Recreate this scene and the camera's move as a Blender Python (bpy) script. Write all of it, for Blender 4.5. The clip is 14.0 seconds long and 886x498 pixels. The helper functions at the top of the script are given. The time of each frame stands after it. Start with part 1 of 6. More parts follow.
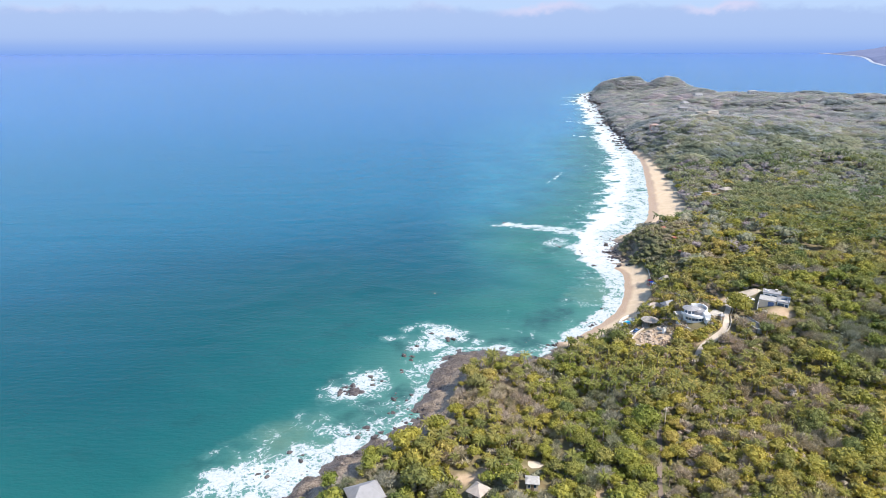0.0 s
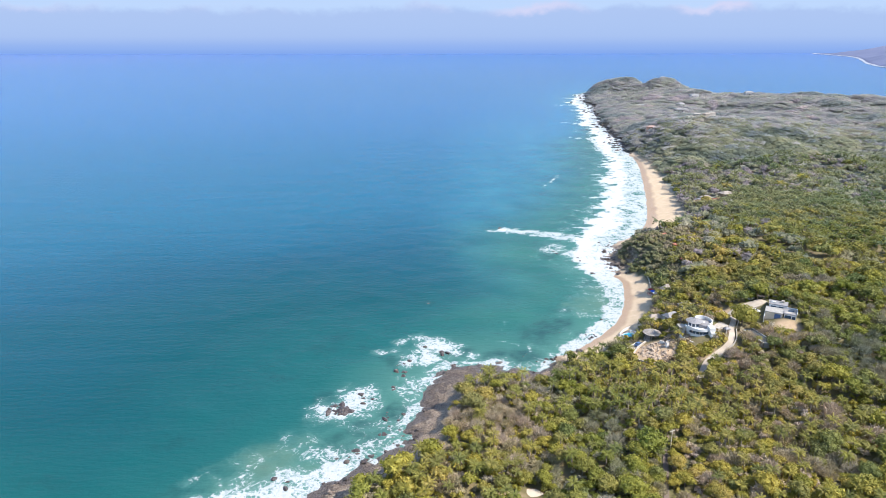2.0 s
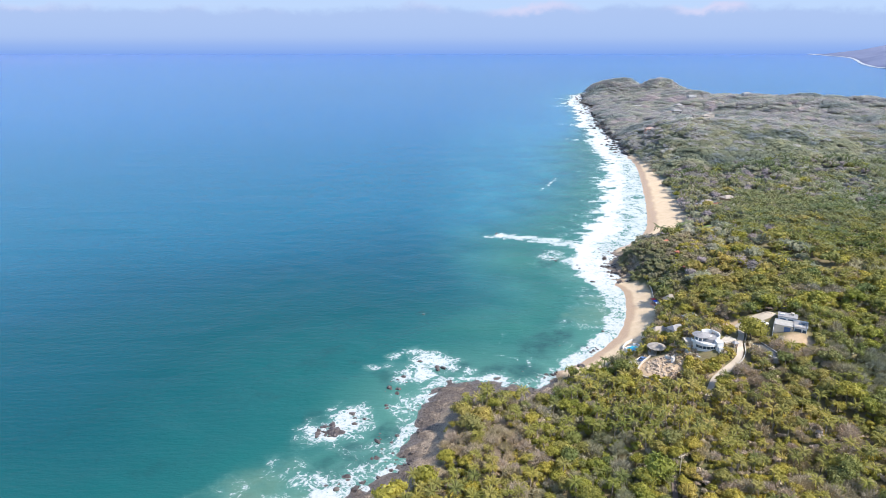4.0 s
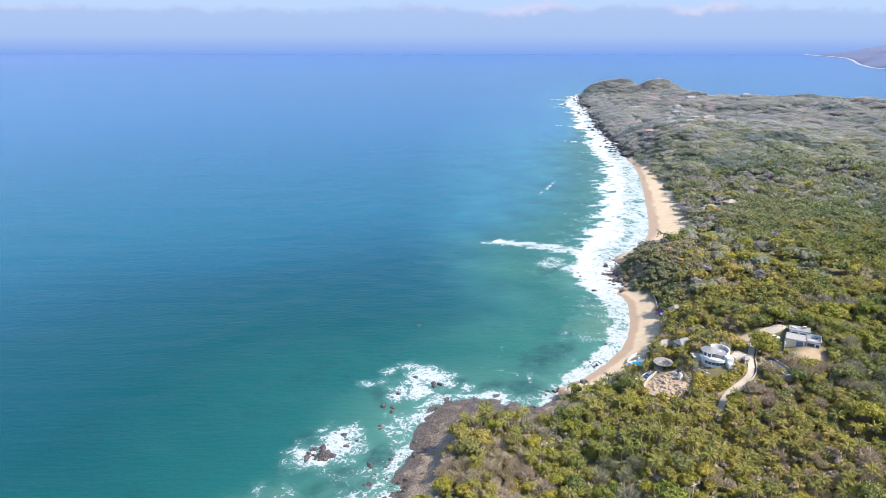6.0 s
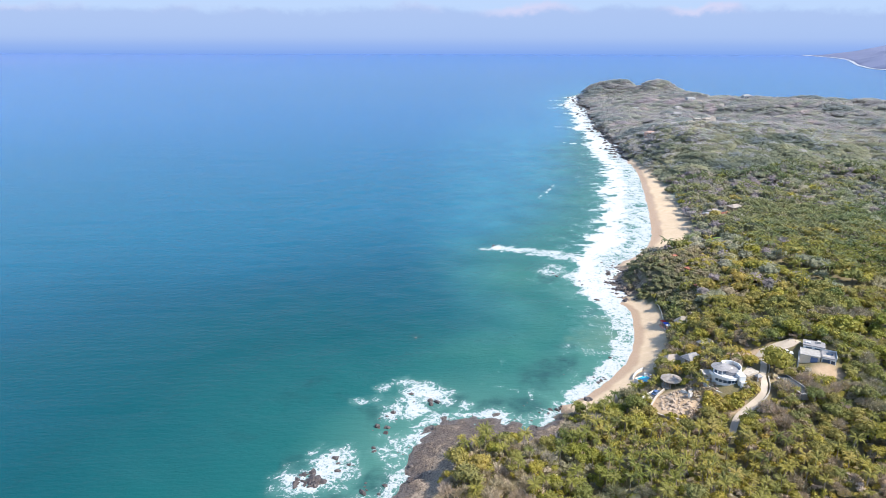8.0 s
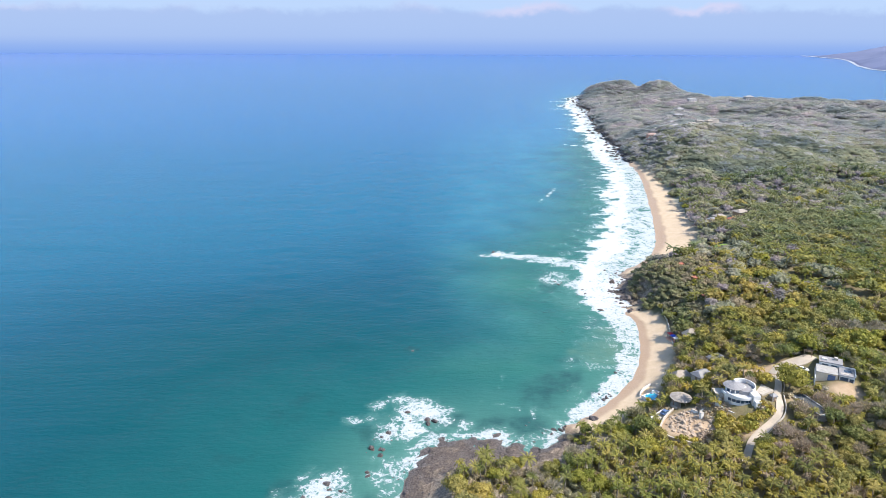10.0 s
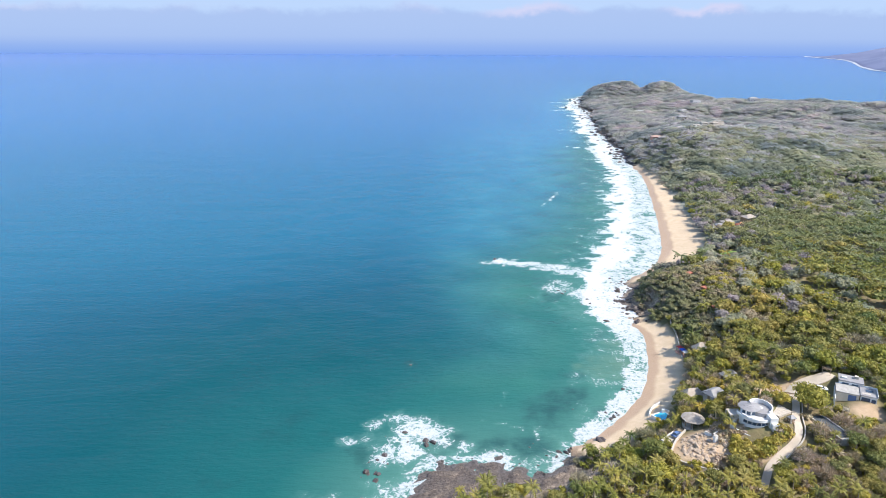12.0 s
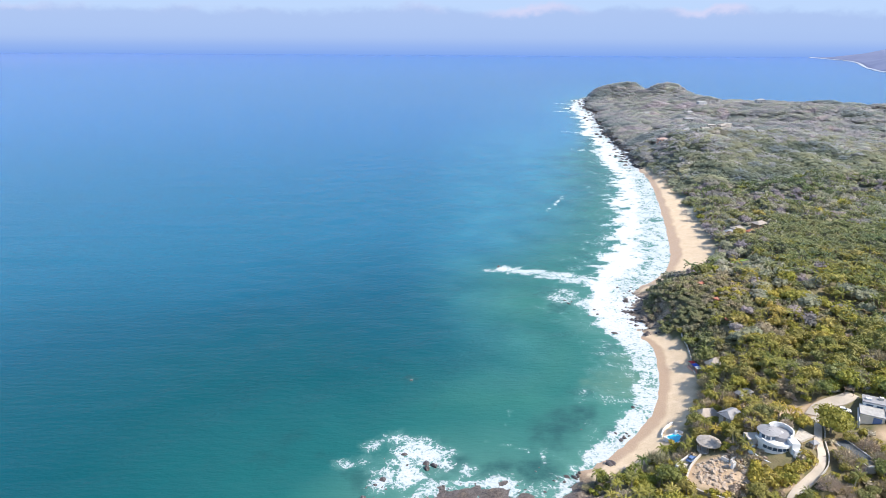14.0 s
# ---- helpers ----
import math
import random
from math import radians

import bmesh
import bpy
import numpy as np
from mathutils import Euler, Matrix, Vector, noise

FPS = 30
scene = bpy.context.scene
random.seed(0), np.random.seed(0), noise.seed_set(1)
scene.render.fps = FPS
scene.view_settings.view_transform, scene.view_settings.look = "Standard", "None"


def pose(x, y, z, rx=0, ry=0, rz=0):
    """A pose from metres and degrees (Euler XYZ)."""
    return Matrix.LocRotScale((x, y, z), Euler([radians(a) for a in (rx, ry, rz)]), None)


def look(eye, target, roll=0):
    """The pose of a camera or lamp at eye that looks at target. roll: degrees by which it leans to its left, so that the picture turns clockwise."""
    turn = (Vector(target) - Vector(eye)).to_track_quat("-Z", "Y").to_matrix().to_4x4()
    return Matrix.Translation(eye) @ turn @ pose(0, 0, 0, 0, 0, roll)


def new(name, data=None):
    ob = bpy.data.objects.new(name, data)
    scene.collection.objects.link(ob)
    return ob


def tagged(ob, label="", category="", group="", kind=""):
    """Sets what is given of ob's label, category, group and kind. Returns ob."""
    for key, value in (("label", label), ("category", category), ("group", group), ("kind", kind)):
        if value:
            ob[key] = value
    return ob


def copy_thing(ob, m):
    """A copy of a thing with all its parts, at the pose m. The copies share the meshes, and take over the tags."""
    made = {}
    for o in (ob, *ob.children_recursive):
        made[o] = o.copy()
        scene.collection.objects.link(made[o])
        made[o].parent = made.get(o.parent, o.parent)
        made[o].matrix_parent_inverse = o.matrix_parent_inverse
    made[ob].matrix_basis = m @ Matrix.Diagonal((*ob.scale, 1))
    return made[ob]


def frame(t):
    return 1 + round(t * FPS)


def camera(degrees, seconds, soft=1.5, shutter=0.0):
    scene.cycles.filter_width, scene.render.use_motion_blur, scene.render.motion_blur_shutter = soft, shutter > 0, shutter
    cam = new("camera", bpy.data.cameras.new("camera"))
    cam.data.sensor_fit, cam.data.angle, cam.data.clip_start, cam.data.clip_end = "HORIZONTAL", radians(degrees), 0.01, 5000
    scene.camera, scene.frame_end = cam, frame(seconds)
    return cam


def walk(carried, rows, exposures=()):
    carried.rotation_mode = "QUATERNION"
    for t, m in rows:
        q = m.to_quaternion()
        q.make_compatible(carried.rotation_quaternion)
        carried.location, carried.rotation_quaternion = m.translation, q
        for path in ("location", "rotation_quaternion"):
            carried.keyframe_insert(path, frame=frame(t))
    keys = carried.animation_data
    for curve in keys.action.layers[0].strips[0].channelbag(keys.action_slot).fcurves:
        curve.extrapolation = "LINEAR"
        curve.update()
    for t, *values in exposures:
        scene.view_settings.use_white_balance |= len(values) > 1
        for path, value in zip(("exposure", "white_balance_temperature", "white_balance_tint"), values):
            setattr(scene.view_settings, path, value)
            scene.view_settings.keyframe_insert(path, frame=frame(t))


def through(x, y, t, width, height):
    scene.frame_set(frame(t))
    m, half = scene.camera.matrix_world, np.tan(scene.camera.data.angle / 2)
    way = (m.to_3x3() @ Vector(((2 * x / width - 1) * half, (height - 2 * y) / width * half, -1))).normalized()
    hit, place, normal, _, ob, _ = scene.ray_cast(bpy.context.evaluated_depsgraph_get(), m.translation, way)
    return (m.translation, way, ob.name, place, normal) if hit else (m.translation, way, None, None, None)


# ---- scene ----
# A drone flight of about 90 m along a wooded shore, 130 m above the sea.
cam = camera(67.0, 14.0, soft=0.8)
PATH = [
    (0.0, look((0.00, 0.00, 130.00), (0.00, 95.23, 99.47), -0.12)),
    (1.0, look((0.25, 6.38, 130.22), (0.67, 101.61, 99.69), -0.08)),
    (2.0, look((0.39, 12.79, 130.43), (1.20, 108.01, 99.90), -0.05)),
    (3.0, look((0.48, 19.23, 130.62), (1.63, 114.44, 100.09), -0.02)),
    (4.0, look((0.56, 25.69, 130.78), (2.02, 120.90, 100.25), 0.02)),
    (5.0, look((0.66, 32.17, 130.90), (2.39, 127.39, 100.38), 0.05)),
    (6.0, look((0.81, 38.67, 130.99), (2.76, 133.88, 100.47), 0.09)),
    (7.0, look((1.01, 45.18, 131.05), (3.16, 140.39, 100.54), 0.12)),
    (8.0, look((1.28, 51.68, 131.08), (3.57, 146.89, 100.58), 0.15)),
    (9.0, look((1.61, 58.15, 131.10), (3.99, 153.36, 100.62), 0.19)),
    (10.0, look((1.98, 64.58, 131.12), (4.41, 159.79, 100.65), 0.22)),
    (11.0, look((2.38, 70.94, 131.16), (4.78, 166.16, 100.71), 0.25)),
    (12.0, look((2.76, 77.21, 131.24), (5.07, 172.44, 100.80), 0.29)),
    (13.0, look((3.10, 83.36, 131.39), (5.24, 178.60, 100.96), 0.32)),
    (14.0, look((3.33, 89.36, 131.63), (5.20, 184.61, 101.22), 0.36)),
]
walk(cam, PATH)

# ---- light: clear sky with haze, sun high to the right and a little behind ----
SUN_AZ, SUN_EL = radians(112), radians(49)      # azimuth clockwise from +y
scene.view_settings.exposure = 0.85
world = bpy.data.worlds.new("sky")
scene.world = world
world.use_nodes = True
wn = world.node_tree.nodes
sky = wn.new("ShaderNodeTexSky")
sky.sky_type = "NISHITA"
sky.sun_disc = False
sky.sun_elevation, sky.sun_rotation = SUN_EL, SUN_AZ
sky.air_density, sky.dust_density, sky.ozone_density = 1.0, 0.6, 3.0
world.node_tree.links.new(sky.outputs[0], wn["Background"].inputs[0])
wn["Background"].inputs[1].default_value = 0.15
sun = new("sun", bpy.data.lights.new("sun", "SUN"))
sun.data.energy, sun.data.angle, sun.data.color = 3.9, radians(0.53), (1.0, 0.94, 0.86)
sun.matrix_world = look((0, 0, 0), (-math.sin(SUN_AZ) * math.cos(SUN_EL), -math.cos(SUN_AZ) * math.cos(SUN_EL), -math.sin(SUN_EL)))


# ---- materials ----
class Nodes:
    """Short hand for building a node material."""

    def __init__(self, name):
        self.m = bpy.data.materials.new(name)
        self.m.use_nodes = True
        self.t = self.m.node_tree
        self.bsdf = self.t.nodes["Principled BSDF"]
        self.out = self.t.nodes["Material Output"]

    def add(self, kind, operation="", feature="", blend=""):
        n = self.t.nodes.new("ShaderNode" + kind)
        if operation:
            n.operation = operation
        if feature:
            n.feature = feature
        if blend:
            n.blend_type = blend
        return n

    def link(self, a, b):
        self.t.links.new(a, b)

    def put(self, socket, v):
        if isinstance(v, (int, float, tuple)):
            socket.default_value = v
        else:
            self.link(v, socket)

    def coord(self, scale=(1, 1, 1), turn=0.0, kind="Object"):
        c, mp = self.add("TexCoord"), self.add("Mapping")
        mp.inputs["Scale"].default_value = scale
        mp.inputs["Rotation"].default_value = (0, 0, turn)
        self.link(c.outputs[kind], mp.inputs[0])
        return mp.outputs[0]

    def noise(self, scale, detail=4.0, rough=0.55, at=None, distort=0.0):
        n = self.add("TexNoise")
        n.inputs["Scale"].default_value, n.inputs["Detail"].default_value = scale, detail
        n.inputs["Roughness"].default_value, n.inputs["Distortion"].default_value = rough, distort
        self.link(at if at is not None else self.coord(), n.inputs["Vector"])
        return n.outputs[0]

    def attr(self, name):
        n = self.add("Attribute")
        n.attribute_name = name
        return n.outputs["Fac"]

    def math(self, op, a, b=0.0, clamp=False):
        n = self.add("Math", operation=op)
        n.use_clamp = clamp
        self.put(n.inputs[0], a), self.put(n.inputs[1], b)
        return n.outputs[0]

    def step(self, v, lo, hi, a=0.0, b=1.0):
        n = self.add("MapRange")
        n.interpolation_type = "SMOOTHSTEP"
        self.put(n.inputs[0], v)
        for i, x in enumerate((lo, hi, a, b)):
            self.put(n.inputs[i + 1], x)
        return n.outputs[0]

    def ramp(self, v, *stops):
        n = self.add("ValToRGB")
        e = n.color_ramp.elements
        e[0].position, e[0].color = stops[0][0], (*stops[0][1], 1)
        e[1].position, e[1].color = stops[-1][0], (*stops[-1][1], 1)
        for p, c in stops[1:-1]:
            e.new(p).color = (*c, 1)
        self.put(n.inputs[0], v)
        return n.outputs[0]

    def mix(self, f, a, b, blend="MIX"):
        n = self.add("MixRGB", blend=blend)
        for s, v in zip(n.inputs, (f, a, b)):
            self.put(s, (*v, 1) if isinstance(v, tuple) and len(v) == 3 else v)
        return n.outputs[0]

    def bump(self, height, strength, distance, normal=None):
        n = self.add("Bump")
        n.inputs["Strength"].default_value, n.inputs["Distance"].default_value = strength, distance
        self.link(height, n.inputs["Height"])
        if normal is not None:
            self.link(normal, n.inputs["Normal"])
        return n.outputs[0]

    def done(self, color, rough=0.8, normal=None, metal=0.0, spec=0.5):
        self.put(self.bsdf.inputs["Base Color"], (*color, 1) if isinstance(color, tuple) and len(color) == 3 else color)
        self.put(self.bsdf.inputs["Roughness"], rough)
        self.put(self.bsdf.inputs["Metallic"], metal)
        self.put(self.bsdf.inputs["Specular IOR Level"], spec)
        if normal is not None:
            self.link(normal, self.bsdf.inputs["Normal"])
        return self.m


def plain(name, color, rough=0.8, vary=0.15, scale=0.6, fine=6.0, metal=0.0, bump=0.02):
    """A worn surface: blotches and grain over one base colour."""
    n = Nodes(name)
    a, b = n.noise(scale, 5), n.noise(fine, 6)
    lo = tuple(c * (1 - vary) for c in color)
    hi = tuple(min(1, c * (1 + vary)) for c in color)
    c = n.mix(0.35, n.ramp(a, (0.3, lo), (0.7, hi)), n.ramp(b, (0.3, lo), (0.7, hi)))
    return n.done(c, rough, n.bump(b, 0.4, bump), metal)


def leafy(name, *colors, through=0.3, spread=1.0):
    """Leaves: each clump and each tree has its own tone; some light passes through."""
    n = Nodes(name)
    info = n.add("ObjectInfo").outputs["Random"]
    isle = n.add("NewGeometry").outputs["Random Per Island"]
    tone = n.math("FRACT", n.math("ADD", n.attr("tone"), info))
    k = len(colors) - 1
    stops = [(i / k, c) for i, c in enumerate(colors)]
    c = n.ramp(tone, *stops)
    c = n.mix(spread, c, n.ramp(isle, (0.0, (0.72, 0.72, 0.74)), (0.6, (1.0, 1.0, 1.0)), (1.0, (1.22, 1.21, 1.15))), "MULTIPLY")
    big = n.noise(0.06, 3, at=n.add("NewGeometry").outputs["Position"])
    c = n.mix(n.step(big, 0.42, 0.7, 0.0, 0.5), c, n.mix(1.0, c, (1.06, 1.0, 0.9), "MULTIPLY"))
    patch = n.noise(0.014, 4, 0.6, at=n.add("NewGeometry").outputs["Position"])
    c = n.mix(1.0, c, n.ramp(patch, (0.36, (0.58, 0.74, 0.64)), (0.45, (0.84, 0.94, 0.82)), (0.54, (1.06, 1.06, 0.96)), (0.66, (1.10, 1.06, 1.0))), "MULTIPLY")
    n.done(c, 0.6, spec=0.25)
    tr, mx = n.add("BsdfTranslucent"), n.add("MixShader")
    n.link(c, tr.inputs[0])
    mx.inputs[0].default_value = through
    n.link(n.bsdf.outputs[0], mx.inputs[1]), n.link(tr.outputs[0], mx.inputs[2])
    n.link(mx.outputs[0], n.out.inputs[0])
    return n.m


def canopy(name, *colors, through=0.4):
    """Closed dry forest seen from afar: stands of different trees in broad patches, fine leaf relief."""
    n = Nodes(name)
    pos = n.add("NewGeometry").outputs["Position"]
    stand = n.noise(0.013, 6, 0.62, at=pos, distort=0.5)
    k = len(colors) - 1
    c = n.ramp(stand, *[(0.36 + 0.28 * i / k, q) for i, q in enumerate(colors)])
    c = n.mix(1.0, c, n.ramp(n.noise(0.05, 4, 0.6, at=pos), (0.32, (0.80, 0.84, 0.84)), (0.5, (1.0, 1.0, 1.0)), (0.7, (1.18, 1.14, 1.08))), "MULTIPLY")
    c = n.mix(1.0, c, n.ramp(n.attr("tone"), (0.0, (0.84, 0.85, 0.86)), (0.7, (1.0, 1.0, 1.0)), (1.0, (1.20, 1.17, 1.12))), "MULTIPLY")
    n.done(c, 0.8, n.bump(n.noise(0.8, 5, 0.65, at=pos), 0.5, 0.5), spec=0.1)
    tr, mx = n.add("BsdfTranslucent"), n.add("MixShader")
    n.link(c, tr.inputs[0])
    mx.inputs[0].default_value = through
    n.link(n.bsdf.outputs[0], mx.inputs[1]), n.link(tr.outputs[0], mx.inputs[2])
    n.link(mx.outputs[0], n.out.inputs[0])
    return n.m


M_LEAF = leafy("broadleaf_leaves", (0.290, 0.273, 0.056), (0.393, 0.336, 0.069), (0.433, 0.359, 0.082), (0.338, 0.311, 0.065), (0.408, 0.322, 0.099), (0.323, 0.296, 0.059), (0.248, 0.249, 0.054))
M_DARKLEAF = leafy("dark_leaves", (0.173, 0.194, 0.069), (0.273, 0.253, 0.078), (0.339, 0.279, 0.091), (0.213, 0.219, 0.091))
M_DRY = leafy("dry_twigs", (0.410, 0.325, 0.270), (0.370, 0.310, 0.200), (0.450, 0.365, 0.325), (0.350, 0.300, 0.175), through=0.1)
M_PALM = leafy("palm_fronds", (0.216, 0.210, 0.053), (0.323, 0.283, 0.066), (0.135, 0.151, 0.046), (0.377, 0.312, 0.094), through=0.3)
M_SCRUB = leafy("grey_scrub", (0.285, 0.238, 0.165), (0.245, 0.230, 0.120), (0.315, 0.250, 0.190), (0.215, 0.210, 0.110), (0.280, 0.255, 0.125), through=0.2, spread=0.5)
# next four: foliage with distance haze painted in, paler and greyer than the near leaves
M_HAZYLEAF = canopy("hazy_hillside_leaves", (0.214, 0.243, 0.189), (0.309, 0.328, 0.227), (0.388, 0.382, 0.258), (0.388, 0.350, 0.302), through=0.42)
M_HAZYSCRUB = canopy("hillside_scrub", (0.296, 0.270, 0.267), (0.328, 0.318, 0.274), (0.359, 0.306, 0.319), (0.370, 0.331, 0.319))
M_HAZYHEADLAND = canopy("hazy_headland_canopy", (0.282, 0.316, 0.319), (0.374, 0.401, 0.376), (0.468, 0.436, 0.447), (0.432, 0.452, 0.383), (0.492, 0.436, 0.454), through=0.45)
M_HAZYPALM = leafy("hazy_grove_fronds", (0.195, 0.212, 0.105), (0.275, 0.278, 0.125), (0.155, 0.180, 0.095), (0.305, 0.285, 0.140), through=0.3, spread=0.6)
M_BARK = plain("bark", (0.22, 0.17, 0.13), 0.9, 0.3, 1.5)
M_PALMBARK = plain("palm_trunk", (0.30, 0.25, 0.20), 0.9, 0.25, 1.5)


def ground_material():
    n = Nodes("ground")
    fine, mid, big = n.noise(1.6, 8, 0.65), n.noise(0.28, 6, 0.6), n.noise(0.04, 4)
    soil = n.ramp(mid, (0.25, (0.16, 0.11, 0.06)), (0.5, (0.20, 0.16, 0.08)), (0.75, (0.10, 0.10, 0.04)))
    soil = n.mix(n.step(big, 0.45, 0.65, 0, 0.7), soil, (0.075, 0.085, 0.025))
    soil = n.mix(n.step(fine, 0.55, 0.7, 0, 0.5), soil, (0.07, 0.06, 0.03))
    # soil pales to grey-green with distance: haze painted in under the far woods
    soil = n.mix(n.attr("haze_cover"), soil, n.ramp(big, (0.35, (0.25, 0.27, 0.21)), (0.65, (0.34, 0.32, 0.26))))
    bare = n.ramp(mid, (0.3, (0.40, 0.28, 0.17)), (0.7, (0.52, 0.38, 0.25)))
    col = n.mix(n.attr("bare"), soil, bare)
    sand = n.ramp(mid, (0.3, (0.51, 0.385, 0.25)), (0.7, (0.60, 0.465, 0.32)))
    sand = n.mix(n.step(fine, 0.52, 0.75, 0, 0.25), sand, (0.42, 0.29, 0.17))
    geo = n.add("NewGeometry").outputs["Position"]
    sep = n.add("SeparateXYZ")
    n.link(geo, sep.inputs[0])
    wet = n.step(n.math("ADD", sep.outputs[2], n.math("MULTIPLY", n.math("SUBTRACT", big, 0.5), 1.6)), 0.45, 0.95, 1.0, 0.0)
    sand = n.mix(n.math("MULTIPLY", wet, 0.85), sand, (0.36, 0.24, 0.15))
    col = n.mix(n.attr("sand"), col, sand)
    v = n.add("TexVoronoi", feature="DISTANCE_TO_EDGE")
    v.inputs["Scale"].default_value = 0.7
    wob_, sum_ = n.add("TexNoise"), n.add("VectorMath", operation="MULTIPLY_ADD")
    wob_.inputs["Scale"].default_value, wob_.inputs["Detail"].default_value = 0.6, 6
    sum_.inputs[1].default_value = (3.5, 3.5, 3.5)
    n.link(n.coord(), wob_.inputs["Vector"]), n.link(wob_.outputs["Color"], sum_.inputs[0]), n.link(n.coord(), sum_.inputs[2])
    n.link(sum_.outputs[0], v.inputs["Vector"])
    crack = n.step(v.outputs["Distance"], 0.0, 0.16)
    rock = n.ramp(fine, (0.3, (0.17, 0.125, 0.095)), (0.5, (0.36, 0.275, 0.20)), (0.75, (0.52, 0.42, 0.31)))
    rock = n.mix(1.0, rock, n.ramp(crack, (0.0, (0.68, 0.66, 0.65)), (1.0, (1.0, 1.0, 1.0))), "MULTIPLY")
    damp = n.step(n.math("ADD", sep.outputs[2], n.math("MULTIPLY", n.math("SUBTRACT", mid, 0.5), 2.6)), 0.9, 2.3, 1.0, 0.0)
    damp = n.math("MULTIPLY", damp, n.step(n.attr("pale"), 0.0, 1.0, 1.0, 0.2))
    rock = n.mix(n.math("MULTIPLY", damp, 0.85), rock, n.ramp(fine, (0.3, (0.030, 0.026, 0.027)), (0.7, (0.125, 0.098, 0.088))))
    col = n.mix(n.attr("rock"), col, rock)
    h = n.math("ADD", n.math("MULTIPLY", fine, 0.6), n.math("MULTIPLY", n.math("MULTIPLY", crack, n.attr("rock")), 1.0))
    rough = n.math("SUBTRACT", 0.92, n.math("MULTIPLY", wet, 0.45))
    return n.done(col, rough, n.bump(h, 0.7, 0.5))


def water_material():
    """Sea: green shallows over sand, blue where it is deep, painted haze far out, lace of foam where waves break."""
    n = Nodes("sea_water")
    depth, foam = n.attr("depth"), n.attr("foam")
    big = n.noise(0.012, 4, 0.5)
    dd = n.math("ADD", depth, n.math("MULTIPLY", n.math("SUBTRACT", big, 0.5), 0.06))
    # the last stops pale to violet: horizon haze painted into the water
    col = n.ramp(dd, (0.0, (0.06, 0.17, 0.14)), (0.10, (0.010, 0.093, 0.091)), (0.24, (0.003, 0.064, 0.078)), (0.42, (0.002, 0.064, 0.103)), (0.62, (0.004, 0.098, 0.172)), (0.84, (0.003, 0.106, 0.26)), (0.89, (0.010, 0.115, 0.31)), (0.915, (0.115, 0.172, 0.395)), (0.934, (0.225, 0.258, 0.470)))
    clear = n.attr("clear")
    veil = n.math("MULTIPLY", clear, n.step(n.noise(0.02, 5, 0.6), 0.25, 0.75, 0.55, 1.0))
    col = n.mix(veil, col, n.ramp(depth, (0.15, (0.036, 0.148, 0.116)), (0.5, (0.036, 0.178, 0.218)), (0.8, (0.034, 0.185, 0.290))))
    reef = n.step(n.noise(0.035, 5, 0.6), 0.55, 0.68)
    shoal = n.step(depth, 0.03, 0.30, 1.0, 0.0)
    col = n.mix(n.math("MULTIPLY", n.math("MULTIPLY", reef, shoal), 0.45), col, (0.010, 0.042, 0.048))
    col = n.mix(n.math("MULTIPLY", n.attr("weed"), n.step(n.noise(0.12, 5, 0.65), 0.3, 0.65, 0.2, 0.8)), col, (0.016, 0.060, 0.064))
    col = n.mix(n.math("MULTIPLY", n.attr("stir"), n.step(n.noise(0.05, 5, 0.6), 0.3, 0.7, 0.1, 0.6)), col, (0.13, 0.19, 0.125))
    # foam: drifting clouds, a lace of cells and fine grain
    warp, shift, scale = n.add("VectorMath", operation="ADD"), n.add("TexNoise"), n.add("VectorMath", operation="SCALE")
    shift.inputs["Scale"].default_value, shift.inputs["Detail"].default_value = 0.22, 4
    scale.inputs["Scale"].default_value = 5.0
    n.link(n.coord(), shift.inputs["Vector"])
    n.link(shift.outputs["Color"], scale.inputs[0])
    n.link(n.coord(), warp.inputs[0]), n.link(scale.outputs[0], warp.inputs[1])

    def cells(size, width):
        v = n.add("TexVoronoi", feature="DISTANCE_TO_EDGE")
        v.inputs["Scale"].default_value = size
        n.link(warp.outputs[0], v.inputs["Vector"])
        return n.step(v.outputs["Distance"], 0.0, width, 1.0, 0.0)

    lace = n.math("MAXIMUM", cells(0.22, 0.16), n.math("MULTIPLY", cells(0.55, 0.20), 0.85))
    cloud = n.step(n.noise(0.10, 9, 0.70, distort=0.8), 0.30, 0.70)
    streak = n.step(n.math("ABSOLUTE", n.math("SUBTRACT", n.noise(0.16, 7, 0.62, distort=1.4), 0.5)), 0.0, 0.11, 1.0, 0.0)
    grain = n.step(n.noise(0.8, 6, 0.65), 0.3, 0.7)
    dens = n.math("ADD", n.math("ADD", n.math("MULTIPLY", cloud, 0.48), n.math("MULTIPLY", streak, 0.20)), n.math("ADD", n.math("MULTIPLY", lace, 0.22), n.math("MULTIPLY", grain, 0.14)))
    mask = n.step(n.math("ADD", n.math("MULTIPLY", foam, 1.15), dens), 1.14, 1.42)
    milky = n.step(n.math("ADD", foam, n.math("MULTIPLY", cloud, 0.3)), 0.35, 1.0, 0.0, 0.6)
    col = n.mix(milky, col, (0.15, 0.29, 0.26))
    white = n.ramp(grain, (0.0, (0.36, 0.41, 0.42)), (0.55, (0.47, 0.50, 0.51)))
    thick = n.math("MULTIPLY", n.step(foam, 0.70, 0.94), n.step(n.math("ADD", n.math("MULTIPLY", cloud, 0.6), n.math("MULTIPLY", lace, 0.4)), 0.2, 0.7, 0.35, 1.0))
    white = n.mix(thick, white, n.ramp(grain, (0.0, (0.50, 0.53, 0.55)), (0.55, (0.59, 0.60, 0.61))))
    col = n.mix(mask, col, white)
    # swell and ripples
    a = n.coord((0.030, 0.11, 0.1), radians(-10))
